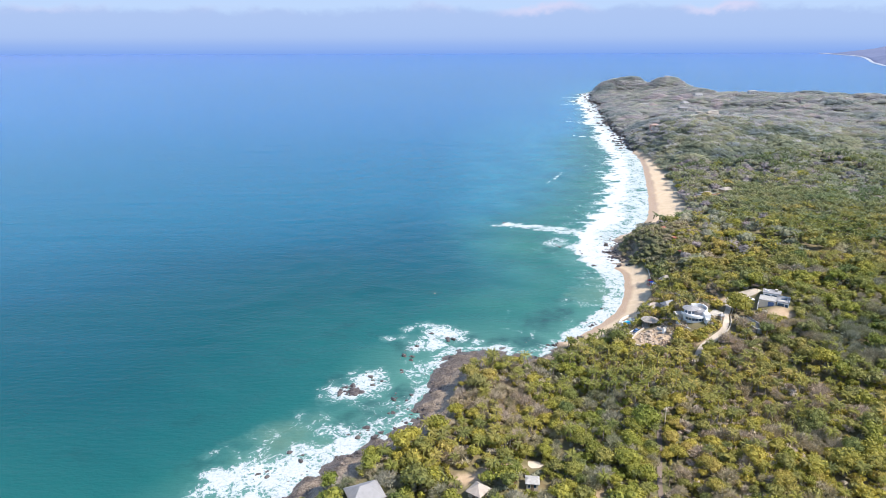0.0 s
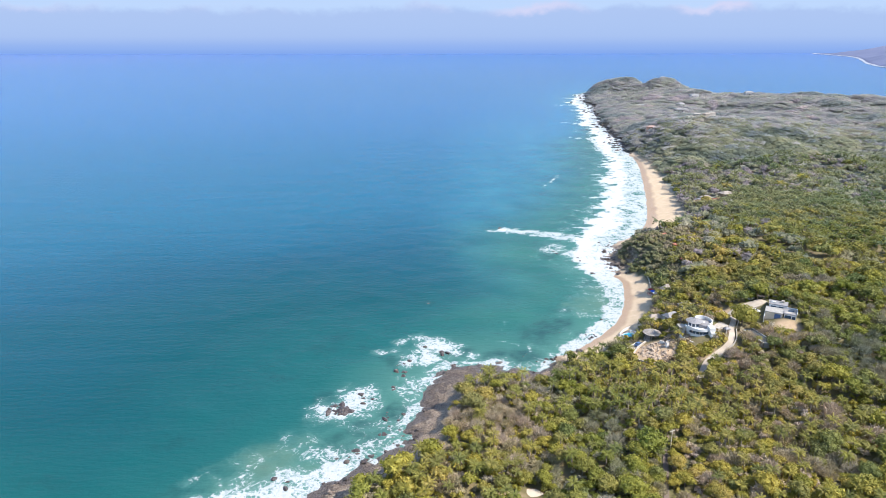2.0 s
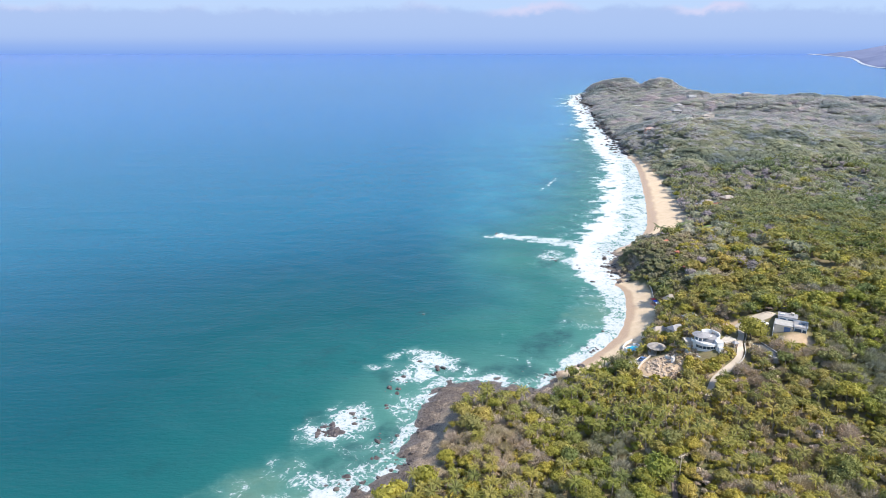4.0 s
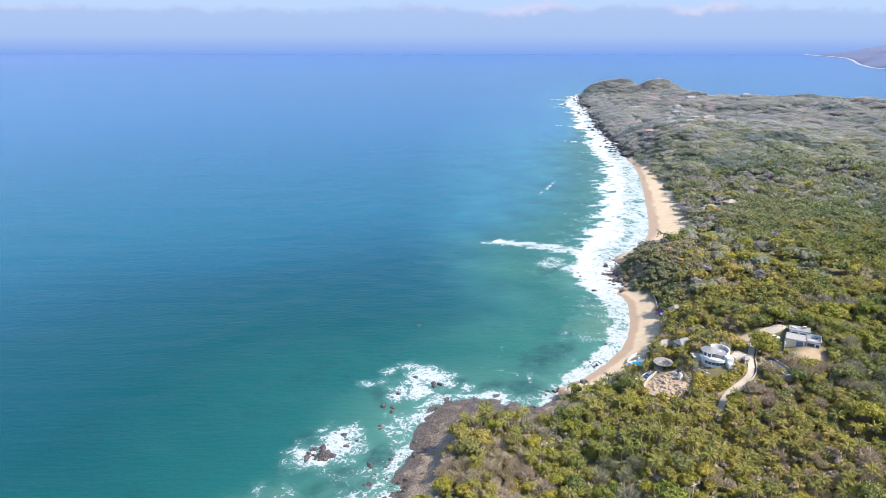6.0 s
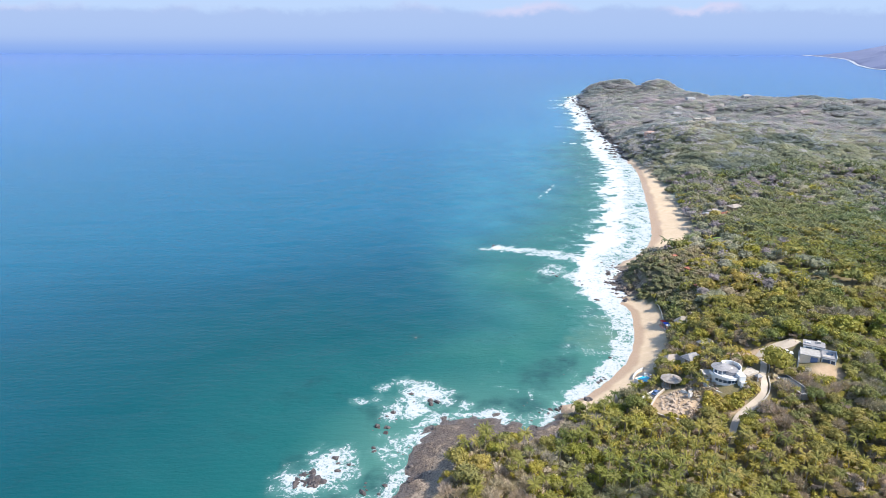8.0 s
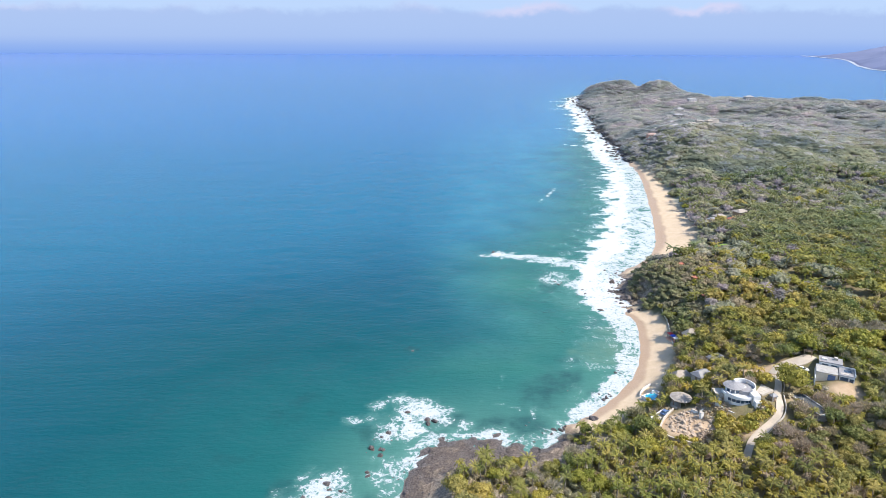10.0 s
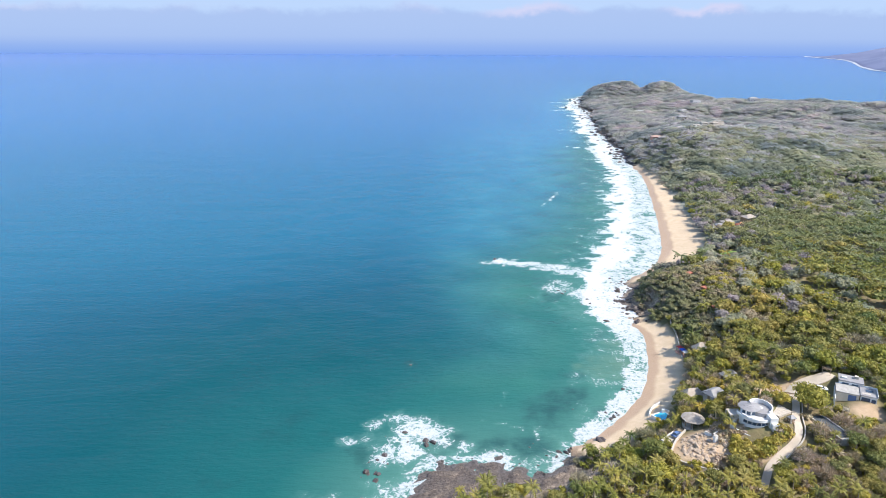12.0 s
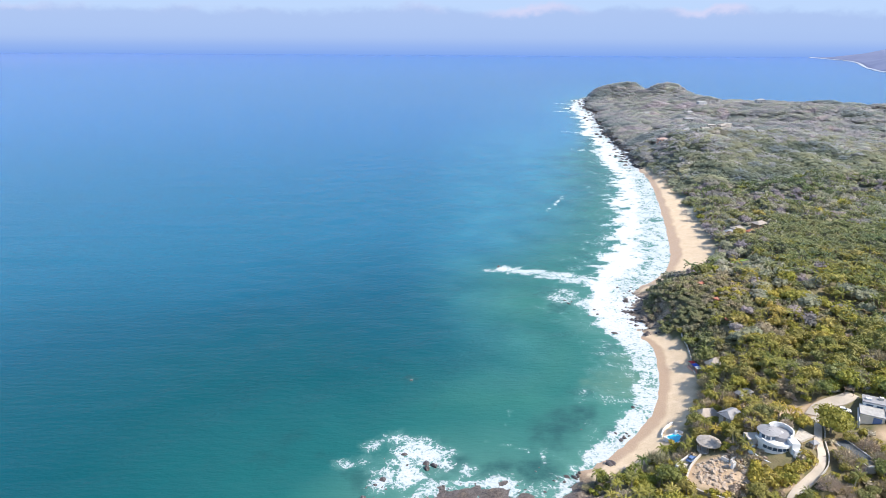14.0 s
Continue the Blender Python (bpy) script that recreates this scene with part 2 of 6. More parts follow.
    b = n.coord((0.15, 0.44, 0.3), radians(-16))
    swell = n.math("ADD", n.math("MULTIPLY", n.noise(1.0, 3, 0.5, a), 0.30), n.math("MULTIPLY", n.noise(1.0, 6, 0.65, b), 0.6))
    rip = n.noise(0.8, 6, 0.7)
    h = n.math("ADD", swell, n.math("MULTIPLY", rip, 0.14))
    h = n.math("ADD", h, n.math("MULTIPLY", n.math("MULTIPLY", mask, n.math("ADD", grain, 0.5)), 0.3))
    rough = n.math("ADD", 0.14, n.math("MULTIPLY", mask, 0.75))
    m = n.done(col, rough, n.bump(h, 0.42, 1.6), spec=0.16)
    n.bsdf.inputs["IOR"].default_value = 1.33
    return m


def distance_material():
    """Haze, cloud bank and far sea at the edge of sight: a glowing backdrop."""
    n = Nodes("hazy_distance")
    sep = n.add("SeparateXYZ")
    n.link(n.add("TexCoord").outputs["Object"], sep.inputs[0])
    z = n.math("DIVIDE", sep.outputs[2], 600.0)
    c = n.ramp(z, (0.0, (0.196, 0.345, 0.748)), (0.05, (0.236, 0.382, 0.758)), (0.1, (0.268, 0.408, 0.762)), (0.15, (0.312, 0.445, 0.768)), (0.2, (0.345, 0.475, 0.775)), (0.3, (0.36, 0.49, 0.78)), (0.6, (0.38, 0.50, 0.78)), (1.0, (0.47, 0.60, 0.82)))
    puff = n.noise(0.0030, 6, 0.6, n.coord((1, 1, 1.6)))
    edge = n.math("ADD", z, n.math("MULTIPLY", n.math("SUBTRACT", puff, 0.5), 0.34))
    c = n.mix(n.step(edge, 0.455, 0.56), c, (0.45, 0.60, 0.86))
    rim = n.math("MULTIPLY", n.step(edge, 0.42, 0.50), n.step(edge, 0.50, 0.58, 1.0, 0.0))
    c = n.mix(n.math("MULTIPLY", rim, n.step(n.noise(0.0011, 3, 0.5), 0.46, 0.66, 0.0, 0.8)), c, (0.60, 0.61, 0.82))
    em = n.add("Emission")
    n.link(c, em.inputs[0])
    em.inputs[1].default_value = 0.64
    n.link(em.outputs[0], n.out.inputs[0])
    return n.m


M_GROUND, M_SEA, M_DISTANCE = ground_material(), water_material(), distance_material()


# ---- mesh helpers ----
def mesh_ob(name, verts, faces, material, attrs=None, smooth=True):
    me = bpy.data.meshes.new(name)
    v = np.asarray(verts, dtype=np.float32)
    f = np.asarray(faces, dtype=np.int32)
    me.vertices.add(len(v))
    me.vertices.foreach_set("co", v.ravel())
    k = f.shape[1]
    me.loops.add(f.size)
    me.loops.foreach_set("vertex_index", f.ravel())
    me.polygons.add(len(f))
    me.polygons.foreach_set("loop_start", np.arange(len(f), dtype=np.int32) * k)
    me.polygons.foreach_set("use_smooth", np.full(len(f), smooth))
    for key, a in (attrs or {}).items():
        me.attributes.new(key, "FLOAT", "POINT").data.foreach_set("value", np.asarray(a, dtype=np.float32))
    me.materials.append(material)
    me.update(calc_edges=True)
    me.validate()
    return new(name, me)


def part(name, bm, material, parent, label="", smooth=False):
    me = bpy.data.meshes.new(name)
    bm.to_mesh(me)
    bm.free()
    for p in me.polygons:
        p.use_smooth = smooth
    me.materials.append(material)
    ob = new(name, me)
    ob.parent = parent
    return tagged(ob, label)


# ---- the shore ----
# Each stretch: x, y, width of the surf, width of the sand.
POINT_ROCKS = [(-500, -800, 8, 0), (-190, 20, 8, 0), (-80, 138, 12, 0), (-51, 166, 13, 0), (-43, 178, 12, 0), (-34, 189, 9, 0), (-22, 200, 4, 0),
               (-13, 208, 3, 0), (-14, 217, 2.5, 0), (-10, 227, 2.5, 0), (-8, 239, 2.5, 0), (-5, 251, 3, 0), (1, 260, 3, 0), (9, 264, 1.6, 0), (21, 265.5, 1.3, 0), (31, 262, 1.3, 0)]
COVE = [(41, 260.5, 1.8, 0), (49, 266, 5, 3), (60, 276, 6, 10), (69, 285, 7, 12), (79, 298, 8, 13.5), (89, 315, 9, 14), (96, 337, 10, 14), (101, 357, 13, 11)]
MID_ROCKS = [(100.5, 375, 19, 3), (99.5, 392, 21, 0), (102.5, 408, 23, 0), (111, 424, 28, 2)]
LONG_BEACH = [(126, 440, 36, 12), (139, 465, 38, 28), (152, 499, 37, 30), (168, 552, 35, 27), (186, 616, 36, 21), (206, 697, 36, 17), (217, 752, 34, 8)]
HEADLAND = [(221, 818, 30, 0), (232, 903, 26, 0), (249, 1055, 30, 0), (276, 1200, 26, 0), (288, 1290, 30, 0), (294, 1380, 30, 0), (312, 1470, 26, 0), (345, 1580, 22, 0), (420, 1640, 18, 0), (520, 1560, 12, 0)]
BAY_SIDE = [(620, 1400, 10, 6), (780, 1290, 10, 8), (1050, 1230, 10, 8), (1600, 1220, 10, 8), (6500, 1300, 10, 8), (6500, -4000, 10, 0), (-500, -4000, 8, 0)]


def smooth_line(rows, per=6):
    p = np.array(rows, dtype=float)
    q = np.vstack([2 * p[0] - p[1], p, 2 * p[-1] - p[-2]])
    out = []
    for i in range(1, len(q) - 2):
        for t in np.arange(per) / per:
            a, b, c, d = q[i - 1], q[i], q[i + 1], q[i + 2]
            out.append(0.5 * (2 * b + (c - a) * t + (2 * a - 5 * b + 4 * c - d) * t * t + (3 * b - a - 3 * c + d) * t ** 3))
    out.append(p[-1])
    return np.array(out)


COAST = smooth_line(POINT_ROCKS + COVE + MID_ROCKS + LONG_BEACH + HEADLAND)
wob = np.random.RandomState(4).normal(0, 1, (len(COAST), 2))
COAST[:, :2] += wob * np.clip(1.3 - COAST[:, 3:4] * 0.1, 0.25, 1.3) * np.clip(COAST[:, 1:2] / 260, 0.8, 4)
COAST[:, 2:] = np.maximum(COAST[:, 2:], 0)
COAST = np.vstack([COAST, np.array(BAY_SIDE, dtype=float)])


def shore(x, y):
    """Signed distance to the shore (land positive), surf width and sand width at the nearest shore."""
    x, y = np.asarray(x, float).ravel(), np.asarray(y, float).ravel()
    best = np.full(x.size, 1e12)
    surf, sand = np.zeros(x.size), np.zeros(x.size)
    inside = np.zeros(x.size, bool)
    n = len(COAST)
    for i in range(n):
        a, b = COAST[i], COAST[(i + 1) % n]
        dx, dy = b[0] - a[0], b[1] - a[1]
        l2 = dx * dx + dy * dy + 1e-9
        t = np.clip(((x - a[0]) * dx + (y - a[1]) * dy) / l2, 0, 1)
        d = (x - a[0] - t * dx) ** 2 + (y - a[1] - t * dy) ** 2
        m = d < best
        best[m] = d[m]
        surf[m] = (a[2] + t * (b[2] - a[2]))[m]
        sand[m] = (a[3] + t * (b[3] - a[3]))[m]
        cross = (a[1] > y) != (b[1] > y)
        if cross.any():
            xi = a[0] + (y - a[1]) / (dy if dy else 1e-9) * dx
            inside ^= cross & (x < xi)
    return np.where(inside, 1, -1) * np.sqrt(best), surf, sand


def ease(v, lo, hi):
    t = np.clip((v - lo) / (hi - lo), 0, 1)
    return t * t * (3 - 2 * t)


def rumple(x, y, size, seed, octaves=3):
    """Cheap smooth noise in about -1..1 out of turned sine waves."""
    r = np.random.RandomState(seed)
    v, amp = np.zeros_like(np.asarray(x, float)), 1.0
    for o in range(octaves):
        for k in range(4):
            a, ph, s = r.uniform(0, 6.28), r.uniform(0, 6.28), r.uniform(0.7, 1.4)
            w = 2 * np.pi / (size * s / 2 ** o)
            v = v + amp * 0.35 * np.sin((x * np.cos(a) + y * np.sin(a)) * w + ph + 1.3 * np.sin((y * np.cos(a) - x * np.sin(a)) * w * 0.6 + ph * 2))
        amp *= 0.5
    return v


# Hills: x, y, height, radius.
HILLS = [(112, 262, 6, 16), (152, 284, 10, 34), (134, 388, 7.5, 22), (172, 380, 4, 34), (265, 420, 10, 70), (230, 300, 8, 60), (60, 205, 2, 40),
         (335, 816, 17, 110), (265, 790, 9, 60), (390, 640, 5, 110), (520, 820, 8, 130), (395, 1510, 33, 40), (455, 1405, 29, 42), (470, 1260, 17, 90),
         (510, 1140, 13, 90), (600, 1020, 22, 80), (720, 1010, 15, 110), (300, 1050, 6, 60)]


def height(x, y, s=None, sand=None):
    x, y = np.asarray(x, float).ravel(), np.asarray(y, float).ravel()
    if s is None:
        s, _, sand = shore(x, y)
    sandy = ease(sand, 1.5, 6)
    rocky = 2.3 * ease(s, -2, 11) + 3.7 * ease(s, 9, 18) - 0.6
    beach = 2.2 * ease(s, -3, np.maximum(sand, 6) * 1.1) + 3.2 * ease(s, np.maximum(sand, 4), np.maximum(sand, 4) + 22) - 0.35
    tip = ease(y, 232, 246) * (1 - ease(x, 34, 48)) * (1 - ease(y, 300, 320))
    rocky = rocky * (1 - tip) + tip * (1.3 * ease(s, -2, 8) + 4.6 * ease(s, 18, 27) - 0.5)
    land = rocky * (1 - sandy) + beach * sandy
    rise = ease(s, 10, 55)
    for hx, hy, hh, hr in HILLS:
        land = land + hh * np.exp(-((x - hx) ** 2 + (y - hy) ** 2) / (2 * hr * hr)) * ease(s, 4, 4 + hr * 0.6)
    land = land + rise * (1.6 * rumple(x, y, 45, 3) + (3.0 * rumple(x, y, 170, 8, 2) + 2.2 * rumple(x, y, 75, 14, 2)) * ease(y, 420, 760))
    land = land + (1 - sandy) * ease(s, 0, 3) * (1 - ease(s, 14, 22)) * 0.7 * rumple(x, y, 7, 12)
    sea = -0.7 + 0.10 * np.maximum(s, -260)
    return np.where(s > -2, land, np.minimum(sea + 0.2, land))


def steps(*runs):
    out = []
    for a, b, d in runs:
        out.extend(np.arange(a, b - 1e-6, d))
    out.append(runs[-1][1])
    return np.array(out)


def sheet(xs, ys):
    X, Y = np.meshgrid(xs, ys)
    n, m = len(xs), len(ys)
    i = (np.arange(m - 1)[:, None] * n + np.arange(n - 1)[None, :]).ravel()
    return X.ravel(), Y.ravel(), np.stack([i, i + 1, i + n + 1, i + n], 1)


# bare clearings: x, y, radius x, radius y, turn
CLEARINGS = [(88, 256, 10.5, 8.5, 0.2), (103, 248, 6, 3, 0.3), (128, 279, 6, 4.5, 0.2), (121, 280, 7, 5, 0.2), (97.5, 259, 4, 5.5, 0.3), (144, 262, 6.5, 4, -0.5), (17, 171, 8, 2.2, 0.2), (40, 157, 6, 1.8, 0.1), (8, 166, 7, 3, 0.2), (127, 257, 4, 6, 0.2), (115, 283, 5, 3, 0.3)]


def bareness(x, y):
    v = np.zeros(x.size)
    for cx, cy, rx, ry, a in CLEARINGS:
        u, w = (x - cx) * np.cos(a) + (y - cy) * np.sin(a), (y - cy) * np.cos(a) - (x - cx) * np.sin(a)
        v = np.maximum(v, 1 - ease(np.sqrt((u / rx) ** 2 + (w / ry) ** 2), 0.75, 1.1))
    return v


gx, gy, gf = sheet(steps((-5000, -400, 460), (-400, -110, 29), (-110, 330, 2.2), (330, 700, 8), (700, 1400, 25), (1400, 6000, 460)),
                   steps((-1500, 0, 150), (0, 130, 10), (130, 470, 2.2), (470, 900, 5), (900, 1700, 12), (1700, 5200, 500)))
gs, gsurf, gsand = shore(gx, gy)
gz = height(gx, gy, gs, gsand)
sandy = ease(gsand, 1.0, 5) * (1 - ease(gs, gsand * 0.95, gsand * 1.1 + 1.5))
shelf = 1 - 0.2 * ease(gy, 330, 360)
wide = 5 * ease(gy, 232, 246) * (1 - ease(gx, 30, 44)) * (1 - ease(gy, 300, 320))
rocky = (1 - ease(gsand, 1.0, 5)) * (1 - ease(gs + 2.5 * rumple(gx, gy, 12, 5), 16 * shelf + wide, 21 * shelf + wide))
ground = mesh_ob("ground", np.stack([gx, gy, gz], 1), gf, M_GROUND, {"sand": sandy, "rock": rocky, "bare": bareness(gx, gy), "haze_cover": ease(gy, 340, 620), "pale": np.maximum(ease(gy, 360, 372) * (1 - ease(gy, 436, 450)) * ease(gs, 1, 4), (1 - ease(gy, 228, 240)) * ease(gs + 2 * rumple(gx, gy, 9, 15), 6, 9))})
tagged(ground, "dry tropical shore of sand, dark rock and soil", "ground", kind="structure")

# ---- the sea ----
# Reefs and rocks that the waves break on: x, y, radius, strength.
REEFS = [(-36, 228, 8.5, 0.76), (-30, 237, 7.5, 0.74), (-43, 230, 5, 0.5), (-24, 232, 7, 0.54), (-25, 274, 3.5, 0.62), (-16, 284, 4, 0.62), (-9, 288, 4.5, 0.62), (0, 278, 8.5, 0.80), (-4, 269, 7, 0.78), (6, 273, 5, 0.68), (-11, 264, 4.5, 0.64),
         (15, 270.5, 3.5, 0.6), (-8, 247, 5, 0.58), (-14, 241, 5, 0.55), (-13, 252, 4, 0.5), (-16, 275, 6, 0.48),
         (-57, 178, 10, 0.80), (-66, 172, 9, 0.76), (-46, 186, 8, 0.72), (-26, 218, 9, 0.44), (-45, 205, 11, 0.44), (-24, 204, 8, 0.52), (-34, 199, 8, 0.5), (-4.5, 329.4, 1.6, 0.55), (-72, 186, 7, 0.42), (-60, 198, 8, 0.40),
         (47, 463, 5, 0.85), (39, 461, 5, 0.6), (72, 415, 8, 0.64), (84, 408, 7, 0.66), (77, 425, 6, 0.62), (90, 370, 8, 0.44), (64, 296, 8, 0.34), (70, 316, 11, 0.37), (78, 337, 13, 0.40), (82, 353, 10, 0.42)]
# Long trails of foam that drift off the rocks: from, to, half width, strength.
TRAILS = [(46, 463, 108, 436, 12, 0.66), (46, 463, 84, 452, 6, 0.74), (78, 414, 100, 420, 7, 0.6), (36, 459, 47, 463, 2.5, 0.6), (176, 905, 205, 880, 5, 0.7), (190, 1060, 232, 1040, 6, 0.7), (150, 640, 178, 628, 4, 0.62), (95, 600, 118, 650, 3, 0.5), (196, 800, 204, 900, 7, 0.75),
          (22, 286, 36, 281, 1.5, 0.5), (30, 296, 33, 306, 1.2, 0.5), (40, 274, 41, 282, 1.5, 0.52), (240, 1240, 276, 1230, 8, 0.7), (230, 1330, 285, 1320, 8, 0.7), (255, 1480, 315, 1470, 9, 0.75)]


# Dark weed and rock on the sea bed, and sand that the waves stir up: x, y, radius.
WEED = [(51, 297, 11), (45, 289, 8), (37, 270, 10), (25, 271, 8), (-4.5, 330, 4), (60, 305, 6), (-24, 214, 10), (-30, 204, 9), (-14, 226, 8), (10, 273, 7), (68, 290, 5)]
STIRRED = [(84, 330, 13), (76, 322, 12), (88, 344, 10), (-52, 196, 14), (-58, 188, 12), (118, 470, 14)]


def spots(rows, x, y):
    v = np.zeros(x.size)
    for cx, cy, r in rows:
        v = np.maximum(v, 1 - ease(np.hypot(x - cx, y - cy) / r + 0.25 * rumple(x, y, r * 1.3, 29), 0.3, 1.25))
    return v


def foaminess(x, y, s, surf):
    d = np.maximum(-s, 0)
    w = surf * (1 + 0.25 * rumple(x, y, 40, 21) + 0.15 * rumple(x, y, 13, 22))
    top = 0.60 + 0.16 * ease(surf, 4, 7) + 0.24 * ease(surf, 12, 31)
    f = top * (1.0 - ease(d, w * 0.62, w * 1.12)) * (1 - 0.24 * ease(surf, 20, 32) * (1 - ease(d + 4 * rumple(x, y, 22, 25), w * 0.2, w * 0.62)))
    crest = 0.5 + 0.5 * np.cos(2 * np.pi * 1.7 * d / np.maximum(w, 1) + 1.6 * rumple(x, y, 70, 28, 2))
    f = f - 0.10 * ease(surf, 18, 30) * (1 - crest) * (1 - ease(d, w * 0.7, w))
    f = np.maximum(f, 0.40 * (1 - ease(d, w * 0.8, w * 2.2 + 6)))
    f = np.maximum(f, 0.25 * ease(surf, 22, 33) * (1 - ease(d, w, w * 4.5)) * (1 + 0.2 * rumple(x, y, 60, 26)))
    for rx, ry, rr, k in REEFS:
        q = np.hypot(x - rx, y - ry) / rr + 0.18 * rumple(x, y, 9, 23)
        f = np.maximum(f, k * (1 - 0.6 * ease(q, 0.3, 1.6) - 0.4 * ease(q, 1.2, 2.3)))
    for ax, ay, bx, by, hw, k in TRAILS:
        dx, dy = bx - ax, by - ay
        t = np.clip(((x - ax) * dx + (y - ay) * dy) / (dx * dx + dy * dy), 0, 1)
        q = np.hypot(x - ax - t * dx, y - ay - t * dy) / (hw * (0.6 + 0.6 * t)) + 0.22 * rumple(x, y, 12, 24) + 0.25 * rumple(x, y, 6, 27)
        f = np.maximum(f, k * (1 - ease(q, 0.3, 1.3)))
    return f


sx, sy, sf = sheet(steps((-6460, -400, 505), (-400, -110, 29), (-110, 230, 2.0), (230, 420, 6), (420, 1400, 60), (1400, 6500, 510)),
                   steps((-1500, 0, 150), (0, 130, 10), (130, 480, 2.0), (480, 860, 4), (860, 1700, 9), (1700, 5200, 500)))
ss, ssurf, ssand = shore(sx, sy)
keep = (ss[sf].min(1) < 9)
sf = sf[keep]
used = np.unique(sf)
back = np.zeros(len(sx), int)
back[used] = np.arange(len(used))
sx, sy, ss, ssurf, sf = sx[used], sy[used], ss[used], ssurf[used], back[sf]
foam = foaminess(sx, sy, ss, ssurf)
off = np.clip(-ss, 0, None) * (1 + 0.08 * rumple(sx, sy, 120, 33, 2))
depth = off / (off + 330.0)
open_beach = ease(sy, 330, 460) * (1 - ease(sy, 760, 1050))
bay = ease(sy, 255, 330) * (1 - ease(off, 80, 260))
depth = depth * (1 - 0.35 * bay)
# pushed up the ramp northwards: haze put into the sea colour, not true depth
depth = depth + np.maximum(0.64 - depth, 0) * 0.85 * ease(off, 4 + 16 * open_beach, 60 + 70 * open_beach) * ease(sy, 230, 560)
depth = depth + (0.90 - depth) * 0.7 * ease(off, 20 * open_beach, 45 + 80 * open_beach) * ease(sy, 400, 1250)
clear = 0.75 * np.maximum(bay * (1 - ease(off, 40, 140)), ease(sy, 330, 420) * (1 - ease(off, 60, 290)) * (1 - 0.6 * ease(sy, 900, 1300)))
clear = clear * ease(sy, 262, 300) * ease(sx, -25, 45) * (1 + 0.25 * rumple(sx, sy, 70, 35))
swell = (0.22 * rumple(sx, sy, 38, 31, 2)) * (np.abs(sx) < 420) * (sy < 900) * ease(-ss, 2, 30)
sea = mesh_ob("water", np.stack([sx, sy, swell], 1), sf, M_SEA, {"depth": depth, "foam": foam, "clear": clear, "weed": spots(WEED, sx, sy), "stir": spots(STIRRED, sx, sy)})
tagged(sea, "blue-green ocean with white surf along the shore", "sea", kind="structure")

# haze and cloud bank all round, at the edge of sight
ang = np.linspace(0, 2 * np.pi, 97)[:-1]
rings = [(1.0, -30), (1.0, 120), (0.998, 300), (0.992, 700)]
bend = (np.abs(np.sin(ang)) ** 8 + np.abs(np.cos(ang)) ** 8) ** (-1 / 8)
bv = np.array([(6200 * r * k * math.sin(a), 4890 * r * k * math.cos(a) + 40, z) for r, z in rings for a, k in zip(ang, bend)])
bf = np.array([(k * 96 + i, k * 96 + (i + 1) % 96, (k + 1) * 96 + (i + 1) % 96, (k + 1) * 96 + i) for k in range(3) for i in range(96)])
backdrop = tagged(mesh_ob("backdrop", bv, bf, M_DISTANCE), "pale blue haze and cloud bank on the horizon", "sky", kind="structure")
backdrop.visible_shadow = False

# ---- the woods ----
rnd = np.random.RandomState(11)


def blob(radius, flat, seed, lumps=0.25, sub=2):
    """A lumpy closed ball as vertices and triangles."""
    bm = bmesh.new()
    bmesh.ops.create_icosphere(bm, subdivisions=sub, radius=1.0)
    v = np.array([p.co[:] for p in bm.verts])
    f = np.array([[p.index for p in q.verts] for q in bm.faces])
    bm.free()
    r = np.random.RandomState(seed)
    k = np.ones(len(v))
    for _ in range(7):
        d = r.normal(size=3)
        d /= np.linalg.norm(d)
        k += lumps * r.uniform(-0.6, 1.0) * np.exp(-((v - d) ** 2).sum(1) / 0.35)
    v = v * k[:, None] * radius
    v[:, 2] *= flat
    return v, f


def leaf_cloud(n, lobes, size, seed, loose=0.6, droop=0.3, up=0.0, flat=0.8):
    """n small bent leaf clumps on the skin of some lobes: vertices and triangles."""
    r = np.random.RandomState(seed)
    share = np.array([l[3] ** 2 for l in lobes])
    pick = r.choice(len(lobes), n, p=share / share.sum())
    d = r.normal(size=(n, 3))
    d[:, 2] = np.abs(d[:, 2]) * 1.0 - 0.25
    d /= np.linalg.norm(d, axis=1)[:, None]
    L = np.array(lobes)[pick]
    c = L[:, :3] + d * L[:, 3:4] * r.uniform(0.72, 1.22, (n, 1)) * np.array([1, 1, flat])
    nrm = d * (1 - up) + np.array([0, 0, up]) + r.normal(size=(n, 3)) * loose
    nrm /= np.linalg.norm(nrm, axis=1)[:, None]
    u = np.cross(nrm, r.normal(size=(n, 3)))
    u /= np.linalg.norm(u, axis=1)[:, None]
    w = np.cross(nrm, u)
    s = size * r.uniform(0.6, 1.4, (n, 1))
    v = np.stack([c + u * s, c - u * s * 0.6 + w * s * 0.8, c - u * s * 0.6 - w * s * 0.8 - np.array([0, 0, droop]) * s], 1).reshape(-1, 3)
    return v, np.arange(3 * n).reshape(n, 3)


